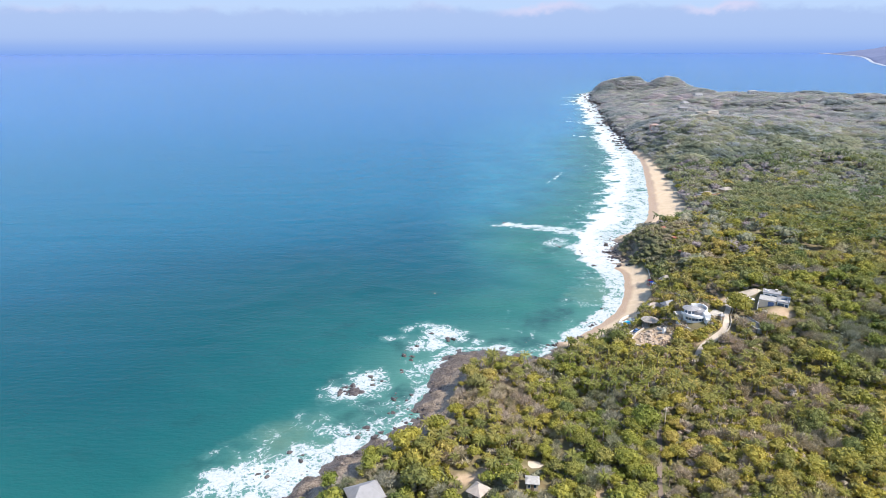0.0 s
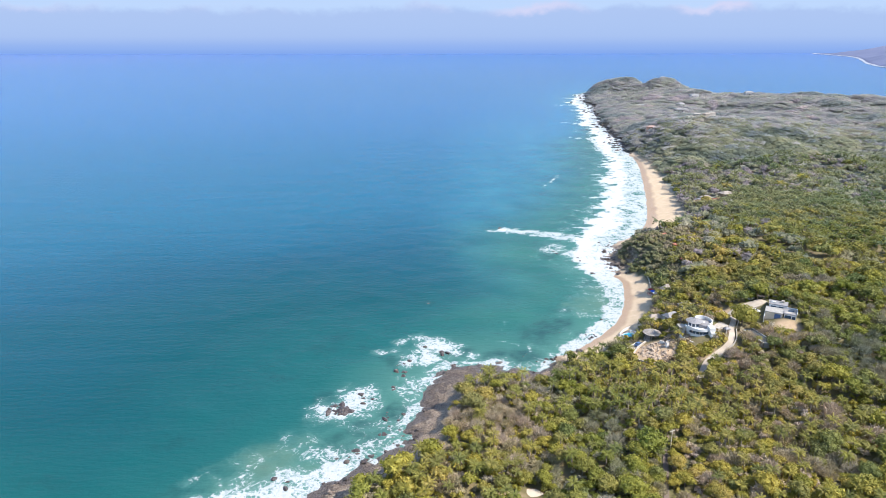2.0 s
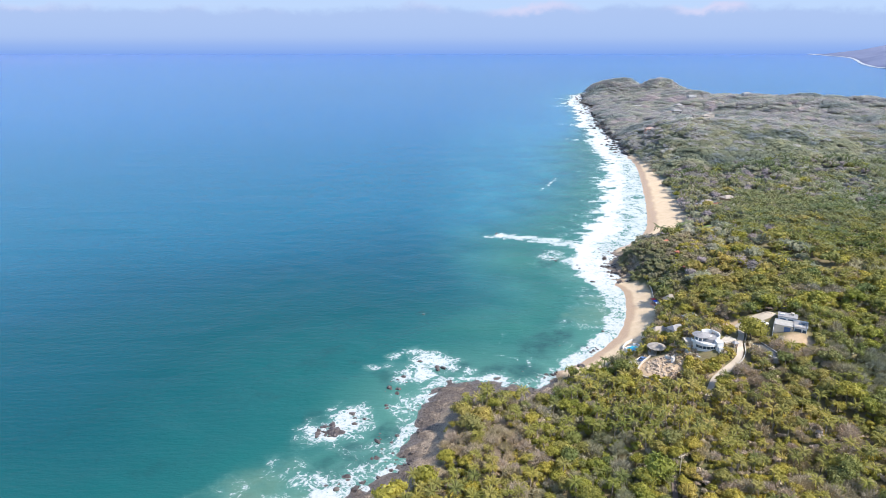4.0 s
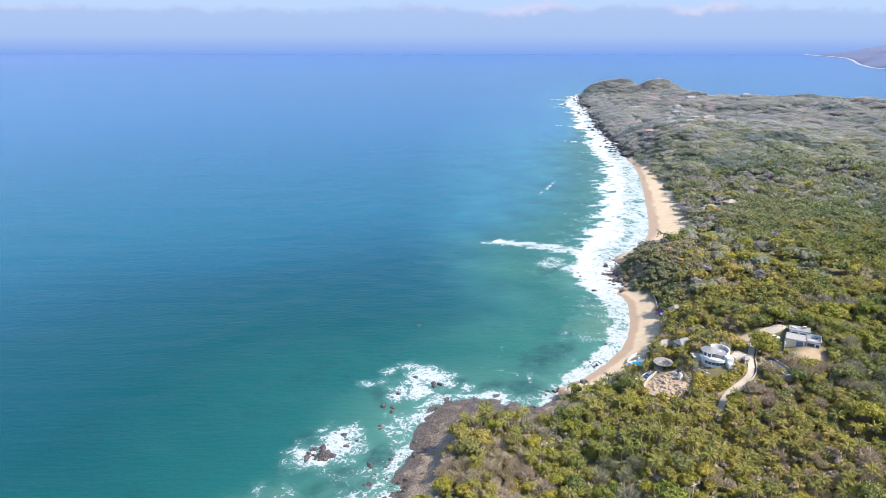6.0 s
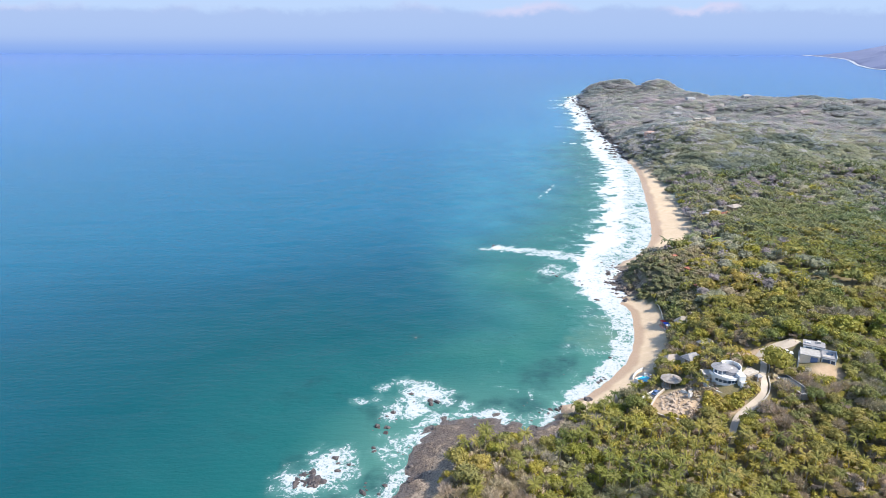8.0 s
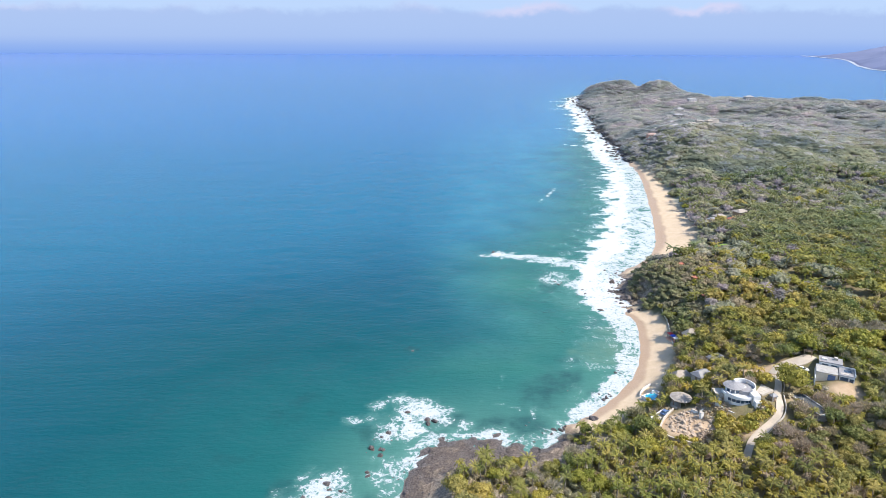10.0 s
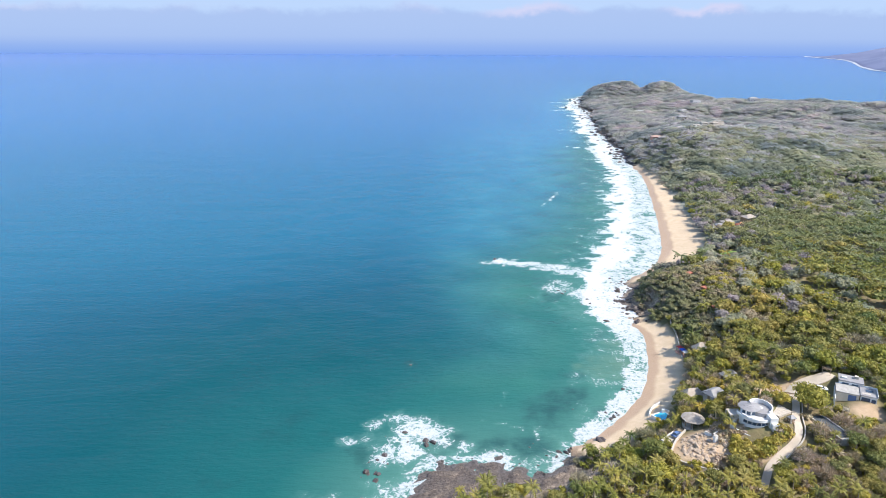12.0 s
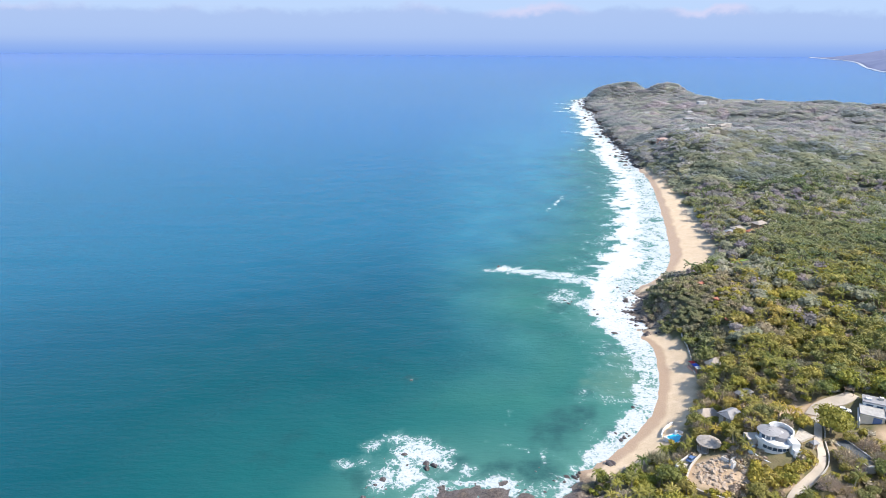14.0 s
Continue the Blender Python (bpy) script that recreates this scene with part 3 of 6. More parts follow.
def crown_shape(R, H, n, size, seed, core=0.72, count=8, sub=1, loose=0.6, up=0.0):
    """Crown of a broadleaf tree about its middle: lobes, leaf clumps and a dense heart."""
    r = np.random.RandomState(seed)
    lobes = []
    for i in range(count):
        a, q = i * 2.4 + r.uniform(-0.4, 0.4), math.sqrt((i + 0.4) / count)
        lobes.append((math.cos(a) * q * R * 0.66, math.sin(a) * q * R * 0.66, H * (0.42 * (1 - q * q) + r.uniform(-0.25, 0.2)), R * r.uniform(0.42, 0.60)))
    v, f = leaf_cloud(n, lobes, size, seed + 1, loose, up=up)
    vs, fs, at = [v], [f], len(v)
    for l in lobes:
        bv_, bf_ = blob(l[3] * core, 0.8, seed + int(l[0] * 10) % 50, 0.2, sub)
        vs.append(bv_ + np.array(l[:3]))
        fs.append(bf_ + at)
        at += len(bv_)
    return np.vstack(vs), np.vstack(fs)


def low_crown(R, n, size, seed):
    """A broad, low crown that closes with its neighbours: small leaf clumps that lie open to the sky."""
    return leaf_cloud(n, [(0, 0, 0, R), (R * 0.3, R * 0.2, R * 0.12, R * 0.55)], size, seed, 0.13, 0.05, up=0.66, flat=0.42)


def twig_shape(R, H, n, seed):
    """Bare crown: a haze of fine short twigs that point up and outwards."""
    r = np.random.RandomState(seed)
    d = r.normal(size=(n, 3))
    d[:, 2] = np.abs(d[:, 2]) * 0.9
    d /= np.linalg.norm(d, axis=1)[:, None]
    lump = 1 + 0.18 * np.sin(3 * d[:, :1] * 3 + seed) * np.cos(4 * d[:, 1:2] * 2 + seed)
    a = d * np.array([R, R, H]) * r.uniform(0.45, 0.98, (n, 1)) * lump
    b = a + (d * 0.6 + r.normal(size=(n, 3)) * 0.55 + np.array([0, 0, 0.4])) * 0.32 * R
    side = np.cross(b - a, r.normal(size=(n, 3)))
    side *= 0.065 / (np.linalg.norm(side, axis=1)[:, None] + 1e-6)
    v = np.stack([a - side, a + side, b], 1).reshape(-1, 3)
    return v, np.arange(3 * n).reshape(n, 3)


def frond_shape(length, rise, droop, pairs, seed, width=0.4):
    """One palm frond along +x: a bent rib with pairs of narrow hanging leaflets."""
    r = np.random.RandomState(seed)
    t = np.linspace(0, 1, pairs + 1)
    px_, pz = length * (t - 0.12 * t ** 3), rise * t * 1.6 - droop * t ** 2.2
    v, f = [], []
    for i in range(pairs):
        w = width * length * 0.42 * math.sin(math.pi * min(1, 0.12 + 0.86 * (i + 0.5) / pairs)) ** 0.7
        for s in (1, -1):
            k = len(v)
            tip = (px_[i] + (px_[i + 1] - px_[i]) * 1.5 + w * 0.35, s * w * r.uniform(0.85, 1.1), (pz[i] + pz[i + 1]) / 2 - w * r.uniform(0.15, 0.4))
            v += [(px_[i], 0, pz[i]), (px_[i + 1], 0, pz[i + 1]), tip]
            f.append((k, k + 1, k + 2) if s > 0 else (k + 1, k, k + 2))
    return np.array(v), np.array(f)


def palm_crown_shape(seed, fronds=15, pairs=7, length=3.6):
    r = np.random.RandomState(seed)
    vs, fs, at = [], [], 0
    for i in range(fronds):
        up = r.uniform(0.0, 1.0)
        v, f = frond_shape(length * r.uniform(0.85, 1.1), (1.4 * up + 0.1) * length / 2.5, (1.0 + 1.4 * (1 - up) + r.uniform(-0.2, 0.4)) * length / 2.5, pairs, seed * 50 + i)
        a = i * 2.4 + r.uniform(-0.3, 0.3)
        m = np.array([[math.cos(a), -math.sin(a), 0], [math.sin(a), math.cos(a), 0], [0, 0, 1]])
        vs.append(v @ m.T)
        fs.append(f + at)
        at += len(v)
    return np.vstack(vs), np.vstack(fs)


def trunk_shape(h, r0, r1, lean, seed, limbs=0, sides=6):
    """Tapered, slightly bent trunk with limbs."""
    r = np.random.RandomState(seed)
    vs, fs = [], []

    def tube(a, b, ra, rb, bend, n=3):
        base = len(vs)
        a, b, bend = np.array(a), np.array(b), np.array(bend)
        for j in range(n + 1):
            t = j / n
            c, rad = a + (b - a) * t + bend * math.sin(t * math.pi), ra + (rb - ra) * t
            for k in range(sides):
                q = k * 2 * math.pi / sides
                vs.append(c + rad * np.array([math.cos(q), math.sin(q), 0]))
        for j in range(n):
            for k in range(sides):
                p, q = base + j * sides + k, base + j * sides + (k + 1) % sides
                fs.append((p, q, q + sides, p + sides))

    top = np.array([lean[0], lean[1], h])
    tube((0, 0, -0.4), top, r0, r1, (-lean[0] * 0.25, -lean[1] * 0.25, 0))
    for i in range(limbs):
        a = i * 2 * math.pi / limbs + r.uniform(-0.4, 0.4)
        tube(top * 0.8, top + np.array([math.cos(a) * h * 0.5, math.sin(a) * h * 0.5, h * r.uniform(0.15, 0.4)]), r1 * 0.8, r1 * 0.25, (0, 0, -0.1))
    return np.array(vs), np.array(fs)


def joined(name, places, shapes, material, label, category, lift=0.0, kind="stuff"):
    """Many plants as one object: places are x, y, z, turn, scale, tone, which shape."""
    V, F, T, at = [], [], [], 0
    for i, (sv, sfc) in enumerate(shapes):
        P = places[(places[:, 6].astype(int) % len(shapes)) == i]
        if not len(P):
            continue
        c, s, k = np.cos(P[:, 3])[:, None], np.sin(P[:, 3])[:, None], P[:, 4][:, None]
        x = (sv[None, :, 0] * c - sv[None, :, 1] * s) * k + P[:, 0][:, None]
        y = (sv[None, :, 0] * s + sv[None, :, 1] * c) * k + P[:, 1][:, None]
        z = (sv[None, :, 2] + lift) * k + P[:, 2][:, None]
        V.append(np.stack([x, y, z], 2).reshape(-1, 3))
        F.append((sfc[None] + (np.arange(len(P)) * len(sv))[:, None, None]).reshape(-1, 3) + at)
        T.append(np.repeat(P[:, 5], len(sv)))
        at += len(P) * len(sv)
    ob = mesh_ob(name, np.vstack(V), np.vstack(F), material, {"tone": np.concatenate(T)}, smooth=False)
    return tagged(ob, label, category, kind=kind)


def scatter(x0, x1, y0, y1, step, seed):
    """Uneven spread of places on wooded land."""
    r = np.random.RandomState(seed)
    X, Y = np.meshgrid(np.arange(x0, x1, step), np.arange(y0, y1, step * 0.9))
    X = X + (np.arange(len(X)) % 2)[:, None] * step / 2
    x = X.ravel() + r.uniform(-0.42, 0.42, X.size) * step
    y = Y.ravel() + r.uniform(-0.42, 0.42, X.size) * step
    m = (x < 0.70 * y + 14)
    return x[m], y[m]


ROAD_LINE = smooth_line([(98.5, 236), (101, 240), (104.5, 244.3), (110, 247.6), (114.6, 250.6), (117.7, 255.6), (120.2, 262), (124, 269), (126.5, 275.5)], 5)
LANE_LINE = smooth_line([(126.5, 277), (130, 279.5), (134, 280.3), (138, 280), (142, 281.5)], 5)
TRACK_LINE = smooth_line([(60, 152), (63, 165), (66, 175), (69, 185), (71, 192)], 5)
GULLY_LINE = smooth_line([(138, 246), (142, 240), (147, 231), (153, 222)], 5)


def from_line(x, y, line):
    d = np.full(x.size, 1e9)
    for a, b in zip(line[:-1], line[1:]):
        dx, dy = b - a
        t = np.clip(((x - a[0]) * dx + (y - a[1]) * dy) / (dx * dx + dy * dy + 1e-9), 0, 1)
        d = np.minimum(d, np.hypot(x - a[0] - t * dx, y - a[1] - t * dy))
    return d


# footprints to keep free of trees: x, y, radius
OPEN_GROUND = [(105, 259, 7.5), (90, 268.5, 4.5), (143, 271, 9), (128, 256, 5), (98, 287, 4.5), (101.6, 279.6, 4.5), (113.4, 296, 4.5), (115, 325, 4.5), (85, 282, 5), (110, 330, 3.5), (-22, 157, 7), (10, 159, 4.5), (25.5, 162, 4), (27, 172, 4.5), (101, 263, 4), (115.5, 264, 4), (126, 265, 4), (82, 263, 4.5), (134, 390, 1.4), (135, 373, 1.4), (134, 358, 1.4), (131, 345, 1.4), (176, 440, 7), (173, 432, 5), (207, 507, 13), (222, 514, 9), (180, 451, 9), (262, 831, 14), (328, 863, 22), (301, 868, 12), (391, 907, 14), (640, 1075, 9), (662, 1066, 8), (700, 1085, 9), (725, 1100, 8), (748, 1082, 8), (770, 1110, 9), (680, 1110, 8), (792, 1095, 8)]


def free(x, y):
    ok = bareness(x, y) < 0.4
    for cx, cy, r in OPEN_GROUND:
        ok &= np.hypot(x - cx, y - cy) > r
    for line, w in ((ROAD_LINE, 1.6), (LANE_LINE, 2.2), (TRACK_LINE, 0.8), (GULLY_LINE, 0.9)):
        ok &= from_line(x, y, line) > w + 1.0
    return ok


def in_sight(x, y):
    """False where a tall tree would stand right before a house or lane."""
    ok = np.ones(x.size, bool)
    spots = OPEN_GROUND[:3] + [(85, 282, 5), (90, 268, 6), (121, 280, 6)] + OPEN_GROUND[10:14] + [(88, 256, 8.5), (84, 250, 7), (128, 279, 5), (144, 264, 7), (105, 245, 2.6), (112, 248, 3.5), (118, 256, 4.5), (121, 263, 4.5), (134, 279, 3.5)]
    for cx, cy, r in spots:
        n = math.hypot(cx, cy - 50)
        dx, dy = -cx / n * 8.0, -(cy - 50) / n * 8.0
        t = np.clip(((x - cx) * dx + (y - cy) * dy) / 64.0, 0, 1)
        ok &= np.hypot(x - cx - t * dx, y - cy - t * dy) > r * 0.85
    return ok


def wooded(x0, x1, y0, y1, step, seed, edge=1.0):
    x, y = scatter(x0, x1, y0, y1, step, seed)
    s, _, sand = shore(x, y)
    m = (s > np.where(sand > 2.5, sand + edge + 1.5, 17 - 8.0 * ease(y, 330, 360) + 3.0 * rumple(x, y, 17, 9) + 7.5 * ease(y, 232, 246) * (1 - ease(x, 30, 44)))) & free(x, y)
    x, y = x[m], y[m]
    return x, y, height(x, y, s[m], sand[m])


def rows_of(x, y, z, seed, lo=0.75, hi=1.25):
    r = np.random.RandomState(seed)
    n = len(x)
    return np.stack([x, y, z, r.uniform(0, 6.28, n), r.uniform(lo, hi, n), r.uniform(0, 1, n), r.randint(0, 60, n)], 1)


def kinds(x, y, seed):
    """0 broadleaf, 1 dark broadleaf, 2 dry, 3 palm, 4 scrub."""
    r = np.random.RandomState(seed)
    n, u = len(x), r.uniform(0, 1, len(x))
    palm = 0.12 + 0.36 * ease(rumple(x, y, 48, 41), 0.0, 0.6)
    palm = palm + 1.3 * np.exp(-((x - 85) ** 2 / 900 + (y - 222) ** 2 / 260)) + 0.30 * np.exp(-((x - 105) ** 2 / 700 + (y - 305) ** 2 / 900))
    grove = np.exp(-(((x - 255) / 90) ** 2 + ((y - 465) / 130) ** 2))
    palm = palm * (1 - 0.7 * grove) + 0.18 * ease(x, 150, 190) * ease(y, 320, 350)
    dry = 0.9 * np.exp(-((x - 163) ** 2 + (y - 233) ** 2) / 240) + 0.5 * np.exp(-((x - 25) ** 2 + (y - 221) ** 2) / 320) + 0.8 * (np.exp(-((x - 55) ** 2 + (y - 207) ** 2) / 45) + np.exp(-((x - 104) ** 2 + (y - 217) ** 2) / 40) + np.exp(-((x - 125) ** 2 + (y - 211) ** 2) / 60)) + 0.14 + 0.50 * ease(rumple(x, y, 40, 43), 0.1, 0.6)
    dark = 0.9 * np.exp(-(((x - 132) / 13) ** 2 + ((y - 317) / 12) ** 2)) + 1.4 * np.exp(-(((x - 135) / 13) ** 2 + ((y - 241) / 12) ** 2)) + 0.10 + 0.6 * ease(rumple(x, y, 60, 44), 0.1, 0.6) * ease(x, 60, 150)
    scrub = np.exp(-(((x - 126) / 32) ** 2 + ((y - 388) / 36) ** 2)) * 1.5
    k = np.zeros(n, int)
    k[u < palm + dry + dark] = 1
    k[u < palm + dry] = 2
    k[u < palm] = 3
    k[r.uniform(0, 1, n) < scrub] = 4
    return k


CROWNS = [crown_shape(3.0, 2.0 + 0.25 * i, 900, 0.25, 100 + i, count=6, core=0.74) for i in range(5)]
TWIGS = [twig_shape(2.6, 2.4, 820, 200 + i) for i in range(3)]
PALMS = [palm_crown_shape(300 + i, 26, 8, 2.5) for i in range(5)]
BUSHES = [crown_shape(1.5, 1.1, 80, 0.30, 400 + i, count=2, sub=0) for i in range(5)]
MIDS = [crown_shape(3.2, 2.2, 210, 0.50, 500 + i, count=5, core=0.80, sub=0, loose=0.35, up=0.4) for i in range(5)]
MIDPALMS = [palm_crown_shape(600 + i, 15, 4, 3.1) for i in range(4)]
LOWS = [crown_shape(2.0, 1.2, 150, 0.32, 800 + i, count=3, core=0.75, sub=0, loose=0.4, up=0.5) for i in range(5)]
FARS = [low_crown(5.3, 110, 1.1, 700 + i) for i in range(6)]
LIGHT = [crown_shape(3.0, 2.0 + 0.25 * i, 420, 0.36, 100 + i, count=6, core=0.78, sub=0) for i in range(5)]

# near woods
nx, ny, nz = wooded(-60, 260, 120, 335, 3.95, 51)
seen = in_sight(nx, ny)
nx, ny, nz = nx[seen], ny[seen], nz[seen]
nk = kinds(nx, ny, 52)
near_rows = rows_of(nx, ny, nz, 53, 0.0, 1.0)
near_rows[:, 4] = np.where(nk == 3, 0.80 + 0.34 * near_rows[:, 4], 0.58 + 0.40 * near_rows[:, 4] + 0.42 * near_rows[:, 4] ** 4)
# mid woods
mx, my, mz = wooded(90, 520, 335, 640, 5.6, 61)
mk = kinds(mx, my, 62)
mid_rows = rows_of(mx, my, mz, 63, 0.7, 1.55)
# far woods
fx, fy, fz = wooded(190, 1250, 640, 1660, 6.9, 71)
far_rows = rows_of(fx, fy, fz, 74, 0.85, 1.3)
# undergrowth between the near trees
ux, uy, uz = wooded(-60, 250, 125, 335, 2.9, 81, edge=0.5)
under_rows = rows_of(ux, uy, uz, 82, 0.7, 1.4)
uk = np.random.RandomState(83).uniform(0, 1, len(ux)) + 0.3 * rumple(ux, uy, 35, 84)
# low scrub on the rise between the two beaches
lx, ly, lz = wooded(92, 190, 338, 460, 2.6, 85, edge=1.5)
low = np.exp(-(((lx - 130) / 34) ** 2 + ((ly - 390) / 40) ** 2)) > 0.12
lx, ly, lz = lx[low], ly[low], lz[low]
low_rows = rows_of(lx, ly, lz, 86, 0.7, 1.35)
olive = np.random.RandomState(87).uniform(0, 1, len(lx)) + 0.5 * rumple(lx, ly, 30, 88) + 0.012 * (lx - 135)
# dense palm grove behind the long beach
px, py, pz = wooded(170, 380, 345, 620, 4.3, 95)
dense = np.exp(-(((px - 245) / 62) ** 2 + ((py - 440) / 95) ** 2)) + 0.22 * rumple(px, py, 30, 96) > 0.45
px, py, pz = px[dense], py[dense], pz[dense]
grove_rows = rows_of(px, py, pz, 97, 0.75, 1.2)
ingrove = np.exp(-(((mx - 245) / 62) ** 2 + ((my - 440) / 95) ** 2)) + 0.22 * rumple(mx, my, 30, 96) > 0.45
mk[ingrove & (np.random.RandomState(98).uniform(0, 1, len(mx)) < 0.78)] = 5
mk[ingrove & (mk == 0)] = 1


# ---- single trees ----
def tree_proto(name, label, category, group, crown, lift, material, trunk, bark):
    """One tree: an empty at its base, a trunk with limbs and a crown."""
    root = tagged(new(name), label, category, group)
    tv, tf = trunk
    t = mesh_ob("trunk", tv, tf, bark)
    c = mesh_ob("crown", crown[0] + np.array([0, 0, lift]), crown[1], material, smooth=False)
    t.parent = c.parent = root
    return root


def frond_palm(name, label, category, group, seed, h, lean):
    """A palm whose fronds are single leaves."""
    root = tagged(new(name), label, category, group)
    tv, tf = trunk_shape(h, 0.22, 0.13, lean, seed)
    mesh_ob("trunk", tv, tf, M_PALMBARK).parent = root
    r = np.random.RandomState(seed)
    leaves = []
    for up in (0.1, 0.4, 0.75, 1.0):
        v, f_ = frond_shape(2.5, 1.4 * up + 0.1, 1.0 + 1.4 * (1 - up), 9, seed + int(up * 100))
        ob = mesh_ob("frond", v, f_, M_PALM, smooth=False)
        leaves.append(ob.data)
        bpy.data.objects.remove(ob)
    for i in range(22):
        ob = new("frond", leaves[r.randint(0, 4)])
        ob.parent = root
        ob.matrix_local = Matrix.Translation((lean[0], lean[1], h)) @ Matrix.Rotation(i * 2.4 + r.uniform(-0.3, 0.3), 4, "Z") @ Matrix.Scale(r.uniform(0.85, 1.1), 4)
    return root


def plant(protos, rows):
    for i, (x, y, z, a, k, tone, which) in enumerate(rows):
        m = Matrix.Translation((x, y, z)) @ Matrix.Rotation(a, 4, "Z") @ Matrix.Scale(k, 4)
        if i < len(protos):
            protos[i].matrix_basis = m
        else:
            copy_thing(protos[int(which) % len(protos)], m)


def near_wood():
    away = np.hypot(near_rows[:, 0] - 70, near_rows[:, 1] - 225)
    order = np.argsort(away)
    pick = {k: [i for i in order if nk[i] == k] for k in range(4)}
    single = {0: 200, 1: 90, 2: 90, 3: 280}
    leaf = [tree_proto("broadleaf_tree", "sunlit yellow-green broadleaf tree with a rounded crown", "tree", "broadleaf trees", CROWNS[i], 3.2, M_LEAF,
                       trunk_shape(3.0, 0.22, 0.13, (0.2, 0.1 * i), i, 3), M_BARK) for i in range(5)]
    dark = [tree_proto("broadleaf_tree", "dark green broadleaf tree with a dense crown", "tree", "broadleaf trees", CROWNS[i], 3.5, M_DARKLEAF,
                       trunk_shape(3.2, 0.25, 0.14, (0.1 * i, 0.2), i + 9, 3), M_BARK) for i in range(3)]
    bare = [tree_proto("bare_tree", "leafless grey-brown tree of the dry season", "tree", "bare trees", TWIGS[i], 1.5, M_DRY,
                       trunk_shape(2.2, 0.16, 0.09, (0.1, 0.1 * i), i + 20, 4), M_BARK) for i in range(3)]
    palm = [frond_palm("coconut_palm", "tall coconut palm with yellow-green fronds", "palm tree", "coconut palms", 900 + i, 4.6 + 0.5 * i, (0.5, 0.3 - 0.2 * i)) for i in range(3)]
    palm2 = [tree_proto("coconut_palm", "coconut palm with arching green fronds", "palm tree", "coconut palms", (PALMS[i][0] + np.array([0.4, 0.2, 0]), PALMS[i][1]), 4.9, M_PALM,
                        trunk_shape(5.0, 0.2, 0.12, (0.4, 0.2), i + 40), M_PALMBARK) for i in range(4)]
    plant(leaf, near_rows[pick[0][:single[0]]])
    plant(dark, near_rows[pick[1][:single[1]]])
    plant(bare, near_rows[pick[2][:single[2]]])
    plant(palm, near_rows[pick[3][:60]])
    plant(palm2, near_rows[pick[3][60:single[3]]])
    rest = {k: near_rows[pick[k][single[k]:]] for k in range(4)}
    joined("woodland_trees", rest[0], LIGHT, M_LEAF, "sunlit yellow-green broadleaf trees on the slope", "trees", 3.2)
    joined("woodland_trees", rest[1], LIGHT, M_DARKLEAF, "dark green broadleaf trees on the slope", "trees", 3.5)
    joined("bare_trees", rest[2], TWIGS, M_DRY, "leafless grey-brown trees of the dry season", "trees", 1.5)
    if len(rest[3]):
        joined("coconut_palms", rest[3], PALMS, M_PALM, "yellow-green coconut palms between the trees", "palms", 4.9)
    joined("undergrowth", under_rows[uk < 0.64], BUSHES, M_LEAF, "yellow-green shrubs under the trees", "shrubs", 0.7)
    joined("undergrowth", under_rows[uk >= 0.64], BUSHES, M_DRY, "dry brown shrubs under the trees", "shrubs", 0.6)


near_wood()
# the share of plants in haze-painted colours grows with distance
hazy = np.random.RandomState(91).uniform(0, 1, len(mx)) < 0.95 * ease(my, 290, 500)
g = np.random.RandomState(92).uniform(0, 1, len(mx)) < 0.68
joined("hillside_trees", mid_rows[(mk == 0) & ~hazy], MIDS, M_LEAF, "olive green trees on the hillside", "trees", 2.6)
joined("hillside_trees", mid_rows[(mk == 1) & ~hazy], MIDS, M_DARKLEAF, "dark green trees on the hillside", "trees", 2.8)
joined("hillside_scrub", mid_rows[(mk == 2) & ~hazy], MIDS, M_SCRUB, "dry grey-brown scrub on the hillside", "scrub", 1.4)
joined("hillside_scrub", mid_rows[(mk < 3) & hazy & ~g], MIDS, M_HAZYSCRUB, "haze-tinted grey-brown scrub on the hillside", "scrub", 2.0)
joined("hillside_trees", mid_rows[(mk < 3) & hazy & g], MIDS, M_HAZYLEAF, "haze-tinted green trees on the hillside", "trees", 2.2)
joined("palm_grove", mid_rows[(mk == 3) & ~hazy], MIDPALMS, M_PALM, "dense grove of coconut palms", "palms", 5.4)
joined("palm_grove", mid_rows[(mk == 3) & hazy], MIDPALMS, M_HAZYPALM, "haze-tinted green grove of coconut palms", "palms", 5.4)
# far woods pass over to the palest haze-painted leaf colours
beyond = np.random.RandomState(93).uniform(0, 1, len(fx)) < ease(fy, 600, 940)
joined("far_woods", far_rows[beyond], FARS, M_HAZYHEADLAND, "hazy grey-green dry woods on the headland", "woods", 1.5)
joined("far_woods", far_rows[~beyond], FARS, M_HAZYLEAF, "haze-tinted olive green dry woods behind the long beach", "woods", 1.5)
joined("hillside_scrub", low_rows[olive < 1.0], LOWS, M_SCRUB, "low grey-brown scrub on the rise behind the beach", "scrub", 0.9)
joined("hillside_scrub", low_rows[olive >= 1.0], LOWS, M_LEAF, "low olive scrub on the rise behind the beach", "scrub", 0.9)
# grove palms take the haze-painted frond colour farther off
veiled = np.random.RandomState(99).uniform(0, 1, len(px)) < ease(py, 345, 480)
joined("palm_grove", grove_rows[veiled], MIDPALMS, M_HAZYPALM, "haze-tinted green grove of coconut palms behind the beach", "palms", 5.6)
joined("palm_grove", grove_rows[~veiled], MIDPALMS, M_PALM, "dense grove of coconut palms behind the long beach", "palms", 5.6)

